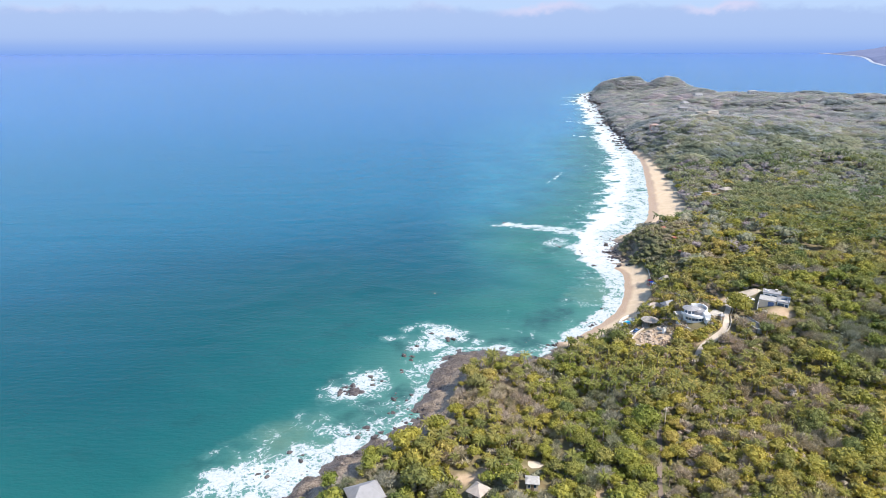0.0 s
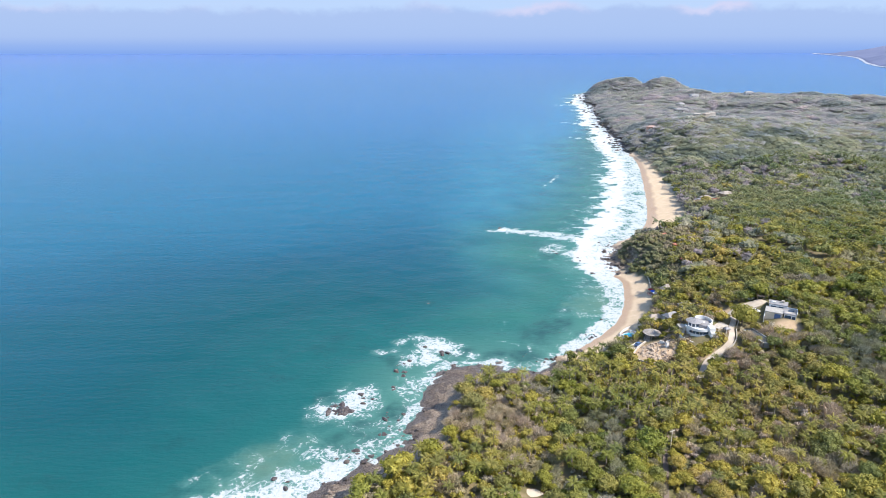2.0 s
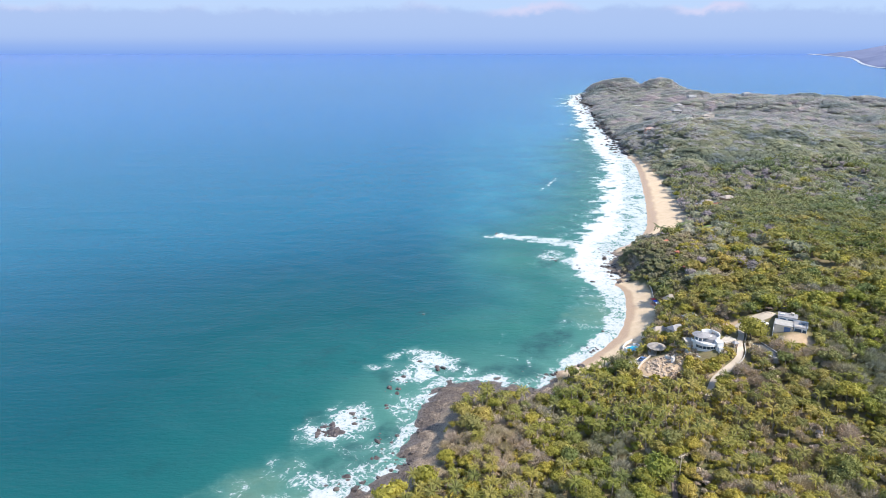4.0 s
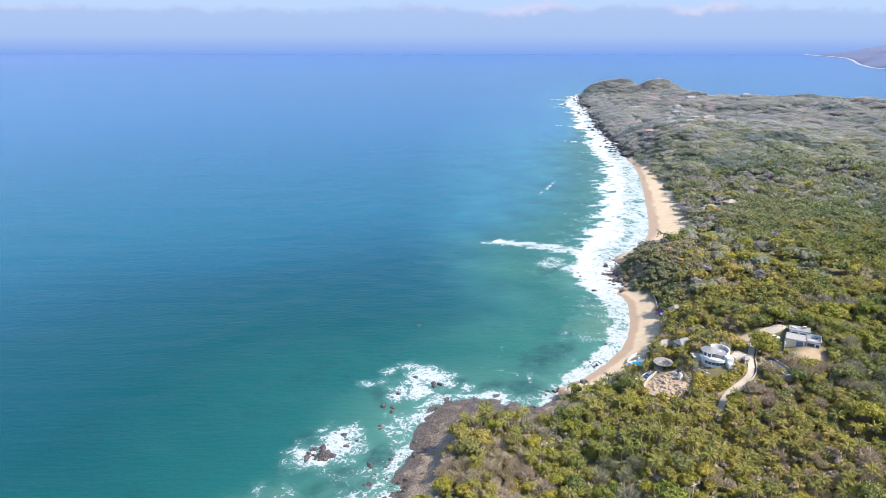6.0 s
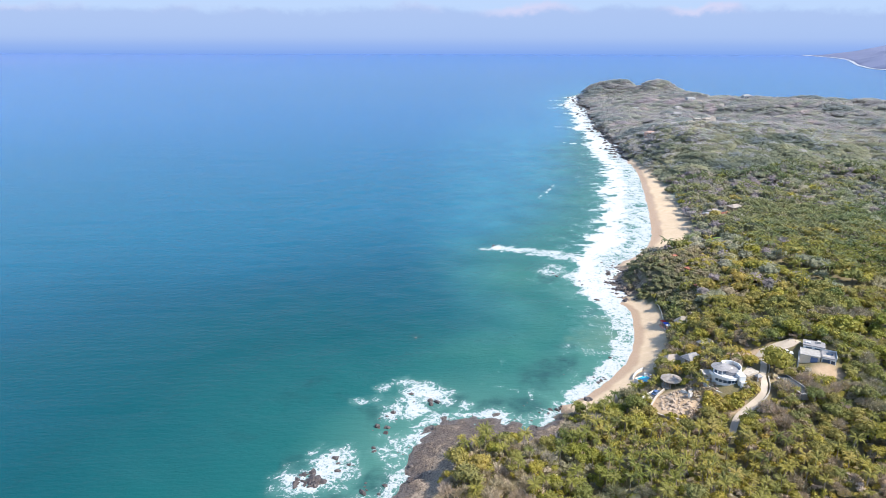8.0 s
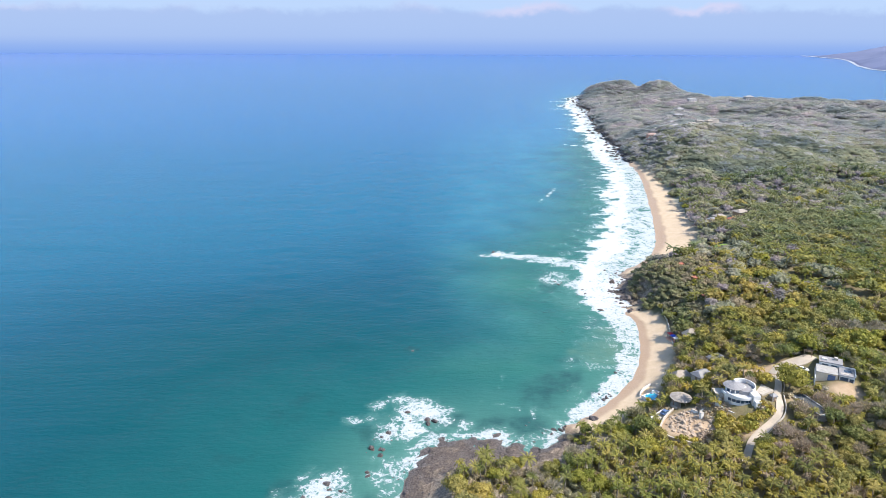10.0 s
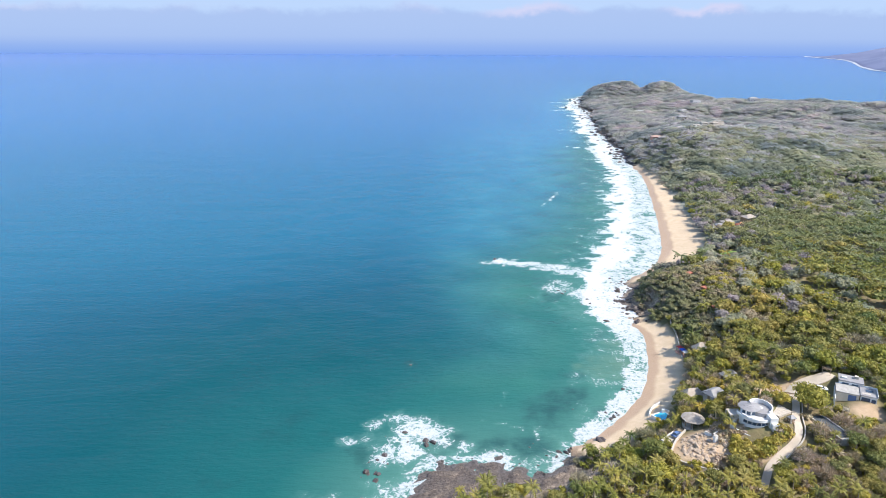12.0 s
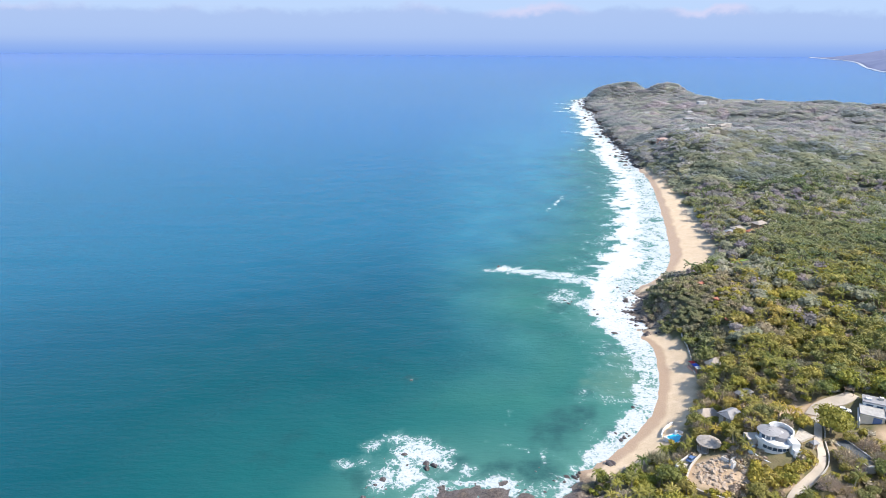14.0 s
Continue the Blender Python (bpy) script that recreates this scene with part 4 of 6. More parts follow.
# ---- building materials ----
M_WHITE = plain("white_render", (0.66, 0.65, 0.63), 0.7, 0.08, 0.5)
M_CREAM = plain("cream_render", (0.58, 0.50, 0.40), 0.75, 0.12, 0.5)
M_CONCRETE = plain("concrete", (0.46, 0.41, 0.35), 0.85, 0.2, 0.7)
M_PALEROOF = plain("worn_pale_roof", (0.36, 0.34, 0.31), 0.8, 0.35, 1.1)
M_SLATE = plain("slate_roof", (0.07, 0.08, 0.09), 0.75, 0.3, 0.8)
M_GREYROOF = plain("grey_roof", (0.27, 0.26, 0.26), 0.8, 0.15, 0.8)
M_THATCH = plain("thatch", (0.36, 0.31, 0.26), 0.95, 0.28, 0.9, 9.0, bump=0.08)
M_PALETHATCH = plain("pale_thatch", (0.38, 0.32, 0.27), 0.95, 0.22, 0.9, 9.0, bump=0.08)
M_FARSTONE = plain("weathered_stone_wall", (0.43, 0.38, 0.325), 0.9, 0.3, 0.15, 0.8)
M_FARWHITE = plain("weathered_white_wall", (0.44, 0.43, 0.42), 0.9, 0.2, 0.15, 0.8)
M_REDTILE = plain("red_tiles", (0.44, 0.16, 0.10), 0.8, 0.25, 1.2)
M_FARTILE = plain("weathered_tiles", (0.40, 0.28, 0.235), 0.85, 0.25, 1.2)
M_PINK = plain("terracotta_render", (0.55, 0.30, 0.22), 0.8, 0.2, 0.8)
M_GLASS = plain("window_glass", (0.05, 0.08, 0.12), 0.12, 0.2, 0.4, bump=0.002)
M_POOLBLUE = plain("pool_water", (0.04, 0.46, 0.66), 0.08, 0.2, 0.7, bump=0.01)
M_POOLGREEN = plain("green_pool_water", (0.16, 0.36, 0.22), 0.1, 0.15, 0.7, bump=0.01)
M_WOOD = plain("weathered_wood", (0.24, 0.17, 0.11), 0.85, 0.3, 2.0)
M_DARKWOOD = plain("dark_post", (0.08, 0.06, 0.05), 0.85, 0.3, 2.0)
M_ROAD = plain("concrete_lane", (0.50, 0.42, 0.33), 0.9, 0.16, 0.35, 3.0)
M_DIRT = plain("dirt_track", (0.17, 0.13, 0.105), 0.95, 0.25, 0.4, 3.0)
M_RUBBLE = plain("tan_stone", (0.40, 0.31, 0.23), 0.9, 0.25, 0.9, 4.0, bump=0.06)
M_BLUE = plain("blue_cloth", (0.03, 0.10, 0.55), 0.7, 0.15)
M_RED = plain("red_cloth", (0.55, 0.05, 0.04), 0.7, 0.15)
M_MAGENTA = leafy("bougainvillea", (0.42, 0.05, 0.26), (0.50, 0.08, 0.32), (0.36, 0.05, 0.20))
M_YELLOWPALM = leafy("yellow_fronds", (0.46, 0.34, 0.07), (0.40, 0.30, 0.06), (0.34, 0.30, 0.06))
M_OLIVE = leafy("olive_leaves", (0.34, 0.30, 0.070), (0.38, 0.32, 0.075), (0.31, 0.285, 0.065))
M_REDBUSH = leafy("red_leaves", (0.42, 0.13, 0.08), (0.36, 0.10, 0.06), (0.46, 0.18, 0.08))
M_CARWHITE = plain("white_car_paint", (0.70, 0.70, 0.70), 0.25, 0.03, bump=0.001)
M_CARBLUE = plain("blue_car_paint", (0.10, 0.16, 0.30), 0.25, 0.05, bump=0.001)
M_TYRE = plain("tyre_rubber", (0.03, 0.03, 0.03), 0.9, 0.2)
M_LAWN = plain("lawn_grass", (0.20, 0.30, 0.06), 0.95, 0.25, 0.5, 5.0)
M_GRASS = plain("pale_grass", (0.30, 0.32, 0.12), 0.95, 0.25, 0.5, 5.0)


def rock_material():
    n = Nodes("wet_dark_rock")
    fine, mid = n.noise(2.2, 8, 0.65), n.noise(0.5, 5)
    sep = n.add("SeparateXYZ")
    n.link(n.add("NewGeometry").outputs["Position"], sep.inputs[0])
    dry = n.step(n.math("ADD", sep.outputs[2], n.math("MULTIPLY", mid, 1.5)), 2.0, 4.4)
    lo = n.ramp(fine, (0.3, (0.026, 0.022, 0.023)), (0.7, (0.115, 0.088, 0.078)))
    hi = n.ramp(fine, (0.3, (0.13, 0.10, 0.085)), (0.7, (0.36, 0.29, 0.23)))
    return n.done(n.mix(dry, lo, hi), n.math("ADD", 0.45, n.math("MULTIPLY", dry, 0.4)), n.bump(fine, 0.8, 0.25))


M_ROCK = rock_material()


def ground_z(x, y):
    return float(height([x], [y])[0])


def thing(name, x, y, z, turn, label, category, group=""):
    root = tagged(new(name), label, category, group)
    root.matrix_basis = Matrix.Translation((x, y, z)) @ Matrix.Rotation(turn, 4, "Z")
    return root


def box(bm, x, y, z, sx, sy, sz, turn=0.0, soft=0.03):
    """A box with its foot at z and slightly rounded edges."""
    m = Matrix.Translation((x, y, z + sz / 2)) @ Matrix.Rotation(turn, 4, "Z") @ Matrix.Diagonal((sx, sy, sz, 1))
    got = bmesh.ops.create_cube(bm, size=1, matrix=m)
    if soft:
        es = list({e for v in got["verts"] for e in v.link_edges})
        bmesh.ops.bevel(bm, geom=es, offset=min(soft, 0.2 * min(sx, sy, sz)), segments=1, affect="EDGES")
    return bm


def boxes(*rows):
    bm = bmesh.new()
    for row in rows:
        box(bm, *row)
    return bm


def arc_wall(r0, r1, a0, a1, z0, z1, n=28, z1b=None):
    """A curved wall between two radii; its top may rise from z1 to z1b."""
    bm = bmesh.new()
    cols = []
    for i in range(n + 1):
        t = i / n
        a, top = a0 + (a1 - a0) * t, z1 + ((z1b if z1b is not None else z1) - z1) * t
        c, s = math.cos(a), math.sin(a)
        cols.append([bm.verts.new(p) for p in ((r0 * c, r0 * s, z0), (r1 * c, r1 * s, z0), (r1 * c, r1 * s, top), (r0 * c, r0 * s, top))])
    for p, q in zip(cols[:-1], cols[1:]):
        for k in range(4):
            bm.faces.new((p[k], p[(k + 1) % 4], q[(k + 1) % 4], q[k]))
    bm.faces.new(cols[0][::-1]), bm.faces.new(cols[-1])
    bmesh.ops.recalc_face_normals(bm, faces=bm.faces)
    return bm


def disc(r, z0, z1, n=40, a0=0.0, a1=2 * math.pi):
    bm = bmesh.new()
    full = a1 - a0 > 6.28
    pts = [(r * math.cos(a0 + (a1 - a0) * i / n), r * math.sin(a0 + (a1 - a0) * i / n)) for i in range(n if full else n + 1)]
    if not full:
        pts.append((0, 0))
    f = bm.faces.new([bm.verts.new((x, y, z0)) for x, y in pts])
    got = bmesh.ops.extrude_face_region(bm, geom=[f])
    bmesh.ops.translate(bm, verts=[v for v in got["geom"] if isinstance(v, bmesh.types.BMVert)], vec=(0, 0, z1 - z0))
    bmesh.ops.recalc_face_normals(bm, faces=bm.faces)
    return bm


def thatch_cone(r, z0, z1, n=36, seed=1, rings=5, lip=0.35):
    """A round thatched roof: shaggy rows of palm leaf with a ragged lip."""
    rr = random.Random(seed)
    bm = bmesh.new()
    rows = []
    for j in range(rings + 1):
        t = j / rings
        for low in ((0,) if j in (0, rings) else (1, 0)):
            row = []
            for i in range(n):
                a = 2 * math.pi * i / n
                q = r * (1 - t) * (1 + (0.012 if low else 0)) * (1 + rr.uniform(-0.03, 0.03)) + 0.05
                z = z0 + (z1 - z0) * t ** 0.9 - (0.05 if low else 0) + rr.uniform(-0.05, 0.05)
                row.append(bm.verts.new((q * math.cos(a), q * math.sin(a), z)))
            rows.append(row)
    for p, q in zip(rows[:-1], rows[1:]):
        for i in range(n):
            bm.faces.new((p[i], p[(i + 1) % n], q[(i + 1) % n], q[i]))
    bm.faces.new(rows[-1])
    under = [bm.verts.new((v.co.x * 0.96, v.co.y * 0.96, z0 - lip)) for v in rows[0]]
    for i in range(n):
        bm.faces.new((rows[0][(i + 1) % n], rows[0][i], under[i], under[(i + 1) % n]))
    bm.faces.new(under[::-1])
    return bm


def hip_roof(w, d, z0, z1, ridge=0.35, ragged=0.0, seed=1, thick=0.25):
    """A hipped roof with a ridge along x, finely divided, with thickness."""
    rr = random.Random(seed)
    bm = bmesh.new()
    k = 8
    ring = []
    for i in range(4 * k):
        s, t = divmod(i, k)
        u = t / k
        x, y = [(-w / 2 + w * u, -d / 2), (w / 2, -d / 2 + d * u), (w / 2 - w * u, d / 2), (-w / 2, d / 2 - d * u)][s]
        m = 1 + rr.uniform(-ragged, ragged)
        ring.append((x * m, y * m))
    rows = []
    for j in range(5):
        t = j / 4
        row = []
        for x, y in ring:
            tx = max(-w * ridge / 2, min(w * ridge / 2, x))
            row.append(bm.verts.new((x + (tx - x) * t, y * (1 - t), z0 + (z1 - z0) * t + rr.uniform(-1, 1) * ragged * 0.5)))
        rows.append(row)
    n = len(ring)
    for p, q in zip(rows[:-1], rows[1:]):
        for i in range(n):
            bm.faces.new((p[i], p[(i + 1) % n], q[(i + 1) % n], q[i]))
    low = [bm.verts.new((v.co.x * 0.97, v.co.y * 0.97, z0 - thick)) for v in rows[0]]
    for i in range(n):
        bm.faces.new((rows[0][(i + 1) % n], rows[0][i], low[i], low[(i + 1) % n]))
    bm.faces.new(low[::-1])
    bmesh.ops.remove_doubles(bm, verts=bm.verts, dist=0.01)
    return bm


def post(x, y, h, r=0.12, z=-0.4):
    bm = bmesh.new()
    bmesh.ops.create_cone(bm, cap_ends=True, segments=8, radius1=r * 1.15, radius2=r * 0.9, depth=h - z, matrix=Matrix.Translation((x, y, (h + z) / 2)))
    return bm


def palapa(x, y, r, eave, top, label, material, posts=6, floor=True, seed=1):
    z = ground_z(x, y)
    root = thing("palapa", x, y, z, 0.3, label, "thatched shelter")
    part("roof", thatch_cone(r, eave, top, seed=seed), material, root, smooth=False)
    for i in range(posts):
        a = 2 * math.pi * i / posts
        part("post", post(math.cos(a) * r * 0.75, math.sin(a) * r * 0.75, eave + 0.2), M_WOOD, root)
    if floor:
        part("floor", disc(r * 0.85, -0.8, 0.12), M_CONCRETE, root)
    return root


def hut(x, y, w, d, eave, top, turn, label, roof, wall, ragged=0.0, ridge=0.35, seed=1, name="house", lift=0.0):
    z = ground_z(x, y) + lift
    root = thing(name, x, y, z, turn, label, "house")
    part("roof", hip_roof(w, d, eave, top, ridge, ragged, seed), roof, root)
    part("wall", boxes((0, 0, -1.5, w * 0.8, d * 0.8, eave + 1.5)), wall, root)
    for sx in (-0.22, 0.18):
        win = part("window", boxes((w * sx, -d * 0.4 - 0.01, 0.9, w * 0.14, 0.08, 1.1)), M_GLASS, root)
        part("frame", boxes((w * sx, -d * 0.4 - 0.03, 0.8, w * 0.14 + 0.2, 0.06, 0.1)), M_WHITE, win)
    part("door", boxes((w * 0.0, -d * 0.4 - 0.02, 0, 0.9, 0.08, 2.05)), M_WOOD, root)
    part("door", boxes((-w * 0.4 - 0.02, 0, 0, 0.08, 0.9, 2.05)), M_WOOD, root)
    return root


def strip(name, line, width, material, label, category, lift=0.3, deep=0.5):
    """A lane that lies on the ground, with thickness."""
    c = np.asarray(line)
    t = np.gradient(c, axis=0)
    t /= np.linalg.norm(t, axis=1)[:, None]
    nrm = np.stack([-t[:, 1], t[:, 0]], 1)
    cols = []
    for k in (-1, -0.33, 0.33, 1):
        q = c + nrm * k * width / 2
        cols.append(np.column_stack([q, height(q[:, 0], q[:, 1])]))
    V = [np.column_stack([cols[0][:, :2], cols[0][:, 2] - deep])] + [np.column_stack([q[:, :2], q[:, 2] + lift]) for q in cols] + [np.column_stack([cols[3][:, :2], cols[3][:, 2] - deep])]
    n = len(c)
    F = [(a * n + i, (a + 1) * n + i, (a + 1) * n + i + 1, a * n + i + 1) for a in range(5) for i in range(n - 1)]
    return tagged(mesh_ob(name, np.vstack(V), [f[::-1] for f in F], material, smooth=False), label, category, kind="structure")


def wall_along(root_name, line, h, thick, material, label, category, deep=1.0):
    """A low wall that follows a line over the ground."""
    c = np.asarray(line)
    t = np.gradient(c, axis=0)
    t /= np.linalg.norm(t, axis=1)[:, None]
    nrm = np.stack([-t[:, 1], t[:, 0]], 1) * thick / 2
    z = height(c[:, 0], c[:, 1])
    bm = bmesh.new()
    rows = [[bm.verts.new((*(p + s * q), zz)) for s, zz in ((-1, g - deep), (1, g - deep), (1, g + h), (-1, g + h))] for p, q, g in zip(c, nrm, z)]
    for p, q in zip(rows[:-1], rows[1:]):
        for k in range(4):
            bm.faces.new((p[k], p[(k + 1) % 4], q[(k + 1) % 4], q[k]))
    bm.faces.new(rows[0][::-1]), bm.faces.new(rows[-1])
    bmesh.ops.recalc_face_normals(bm, faces=bm.faces)
    ob = part(root_name, bm, material, None)
    return tagged(ob, label, category)


# ---- lanes ----
strip("road", ROAD_LINE, 2.25, M_ROAD, "pale concrete lane winding up to the houses", "lane")
strip("road", LANE_LINE, 4.2, M_ROAD, "pale dusty driveway to the white house", "driveway")
strip("track", TRACK_LINE, 1.5, M_DIRT, "narrow stony dirt track between the trees", "track", 0.2)
strip("track", GULLY_LINE, 1.8, M_DIRT, "bare earth track in a gully", "track", 0.2)
shifted = np.asarray(ROAD_LINE)[8:] + np.array([1.75, -0.6])
wall_along("lane_wall", shifted, 0.7, 0.3, M_CONCRETE, "low brown concrete wall beside the lane", "wall")


# ---- the white villa ----
def villa():
    x, y = 106.2, 261.0
    z = ground_z(x, y) - 0.3
    root = thing("villa", x, y, z, 0, "white rounded villa with a grey thatched roof and terraces", "house")
    part("lower_storey", arc_wall(0.5, 4.7, radians(170), radians(395), -3.5, 1.5, 48), M_WHITE, root)
    part("terrace", arc_wall(0.4, 5.4, radians(165), radians(400), 1.5, 1.8, 48), M_WHITE, root)
    drum = part("upper_storey", disc(2.5, 1.7, 3.7), M_WHITE, root)
    cone = part("roof", thatch_cone(3.3, 3.7, 4.9, 40, 4, 5, 0.25), M_GREYROOF, root, "grey conical thatched roof")
    drum.location = cone.location = (-1.4, 1.0, 0)
    deck = part("roof_deck", disc(3.2, 1.7, 3.1), M_GREYROOF, root, "round grey roof deck")
    wall = part("parapet", arc_wall(3.2, 3.55, radians(-70), radians(150), 1.7, 3.9, 40, 5.0), M_WHITE, root, "curved white parapet wall")
    dome = part("skylight", thatch_cone(0.75, 3.1, 3.5, 20, 2, 3, 0.05), M_WHITE, root, "small white round skylight")
    deck.location = wall.location = (2.0, 0.6, 0)
    dome.location = (2.0, 1.0, 0.05)
    part("parapet", arc_wall(4.9, 5.3, radians(200), radians(300), 1.8, 2.9, 30, 2.2), M_WHITE, root)
    part("stair_tower", boxes((3.6, -4.0, -4.0, 2.4, 3.0, 7.2), (3.8, -6.0, -4.0, 2.2, 1.4, 5.6)), M_WHITE, root, "white stair tower")
    for k, a in enumerate(range(205, 300, 17)):
        win = part("window", arc_wall(4.67, 4.75, radians(a), radians(a + 14.5), 0.1, 1.2, 5), M_GLASS, root, "blue-grey curved window")
        part("sill", arc_wall(4.67, 4.86, radians(a), radians(a + 14.5), -0.05, 0.08, 5), M_WHITE, win)
    for a in (195, 230, 265):
        pane = part("window", arc_wall(2.47, 2.55, radians(a), radians(a + 24), 2.0, 3.4, 5), M_GLASS, root)
        pane.location = (-1.4, 1.0, 0)
    for k in range(6):
        part("step", boxes((3.9 + 0.1 * k, -6.9 - 0.40 * k, -4.2, 1.8, 0.42, 4.6 - 0.5 * k)), M_WHITE, root)
    part("garden_wall", arc_wall(7.0, 7.4, radians(180), radians(285), -5.0, -1.5, 40, -2.9), M_WHITE, root, "low winding white garden wall")
    part("garden_bed", arc_wall(4.6, 7.0, radians(174), radians(290), -5.0, -1.7, 30, -2.9), M_GRASS, root)
    part("balustrade", arc_wall(5.2, 5.4, radians(168), radians(292), 1.8, 2.4, 40), M_WHITE, root)
    part("side_terrace", boxes((-5.4, 2.2, -3.5, 4.2, 3.6, 4.6)), M_CONCRETE, root, "shaded grey side terrace")
    return root


villa()


def pool(x, y, w, d, z, turn, water, label, name="swimming_pool", rim=0.5, material=None, deep=1.4):
    root = thing(name, x, y, z, turn, label, "pool")
    m = material or M_WHITE
    for row in ((0, d / 2, -deep, w + 2 * rim, rim, deep + 0.16), (0, -d / 2, -deep, w + 2 * rim, rim, deep + 0.16), (w / 2, 0, -deep, rim, d - rim, deep + 0.16), (-w / 2, 0, -deep, rim, d - rim, deep + 0.16)):
        part("coping", boxes(row), m, root)
    part("water", boxes((0, 0, -deep, w - rim, d - rim, deep, 0, 0)), water, root)
    return root


pool(101.0, 263.0, 3.4, 3.0, ground_z(101, 263) + 0.9, radians(20), M_POOLGREEN, "small green pool with a white rim", deep=2.5)
paving = thing("terrace", 115.3, 264.2, ground_z(115.3, 264.2) + 0.1, radians(28), "flat grey stone terrace behind the villa", "terrace")
for i in range(4):
    for j in range(4):
        part("slab", boxes((-2.4 + 1.6 * i, -2.1 + 1.4 * j, -0.7, 1.56, 1.36, 0.85 + 0.01 * ((i + j) % 2))), M_CONCRETE, paving)

palapa(90.2, 268.6, 3.7, 2.7, 4.2, "large round grey-brown palm-thatched shelter", M_THATCH, 8, seed=5)
hut(116.6, 258.2, 2.2, 2.0, 2.0, 2.8, 0.3, "small grey-roofed gatehouse beside the lane", M_GREYROOF, M_CONCRETE, name="gatehouse")


# ---- the building site ----
def building_site():
    line = smooth_line([(87, 266), (83.5, 262.5), (80.6, 258.5), (78.6, 254.5), (78.9, 251), (80.4, 247.6), (84, 245), (89, 244.2)], 5)
    wall_along("retaining_wall", line, 0.9, 0.5, M_CONCRETE, "curved pale concrete retaining wall round the building site", "wall", 2.0)
    slab = thing("concrete_pad", 82.6, 264.0, ground_z(82.6, 264.0), radians(40), "pale concrete pad above the beach", "pad")
    part("slab", boxes((0, 0, -1.5, 9.5, 3.2, 1.75)), M_ROAD, slab)
    part("kerb", boxes((0, 1.7, -1.5, 9.5, 0.25, 2.2)), M_WHITE, slab)
    part("kerb", boxes((-4.8, 0, -1.5, 0.25, 3.2, 2.2)), M_WHITE, slab)
    pile = thing("rubble_heap", 90, 255.5, ground_z(90, 255.5), 0, "heap of broken tan stone slabs and rubble", "rubble")
    rr = random.Random(8)
    protos = []
    for k in range(7):
        v, f = blob(1.0, rr.uniform(0.35, 0.7), 40 + k, 0.5, 1)
        v = np.round(v * np.array([1.0, rr.uniform(0.45, 0.8), 1.0]) * 2.2) / 2.2 * 0.6 + v * 0.5
        ob = mesh_ob("stone", v, f, M_RUBBLE, smooth=False)
        protos.append(ob.data)
        bpy.data.objects.remove(ob)
    for i in range(290):
        a, q = rr.uniform(0, 6.28), math.sqrt(rr.random())
        px_, py_ = 9.2 * q * math.cos(a), 7.0 * q * math.sin(a)
        k = rr.choice((0.2, 0.25, 0.35, 0.45, 0.6, 0.95))
        ob = new("stone", rr.choice(protos))
        ob.parent = pile
        ob.matrix_local = Matrix.Translation((px_, py_, ground_z(90 + px_, 255.5 + py_) - ground_z(90, 255.5) + 0.15 * k)) @ Euler((rr.uniform(-0.4, 0.4), rr.uniform(-0.4, 0.4), rr.uniform(0, 6.28))).to_matrix().to_4x4() @ Matrix.Scale(k, 4)
    for bx, by, w, d, h, a in ((92.4, 256, 1.2, 0.9, 2.0, 0.4), (93.4, 258.6, 2.6, 0.4, 1.2, 0.7), (91.6, 259.6, 0.5, 2.2, 1.0, 0.7), (95, 255, 3.0, 0.5, 0.7, -0.5)):
        b = thing("concrete_block", bx, by, ground_z(bx, by), a, "unfinished white concrete wall piece on the building site", "wall", "unfinished walls")
        part("body", boxes((0, 0, -0.5, w, d, h + 0.5)), M_WHITE, b)
        part("cap", boxes((0, 0, h, w + 0.1, d + 0.1, 0.12)), M_CONCRETE, b)


building_site()


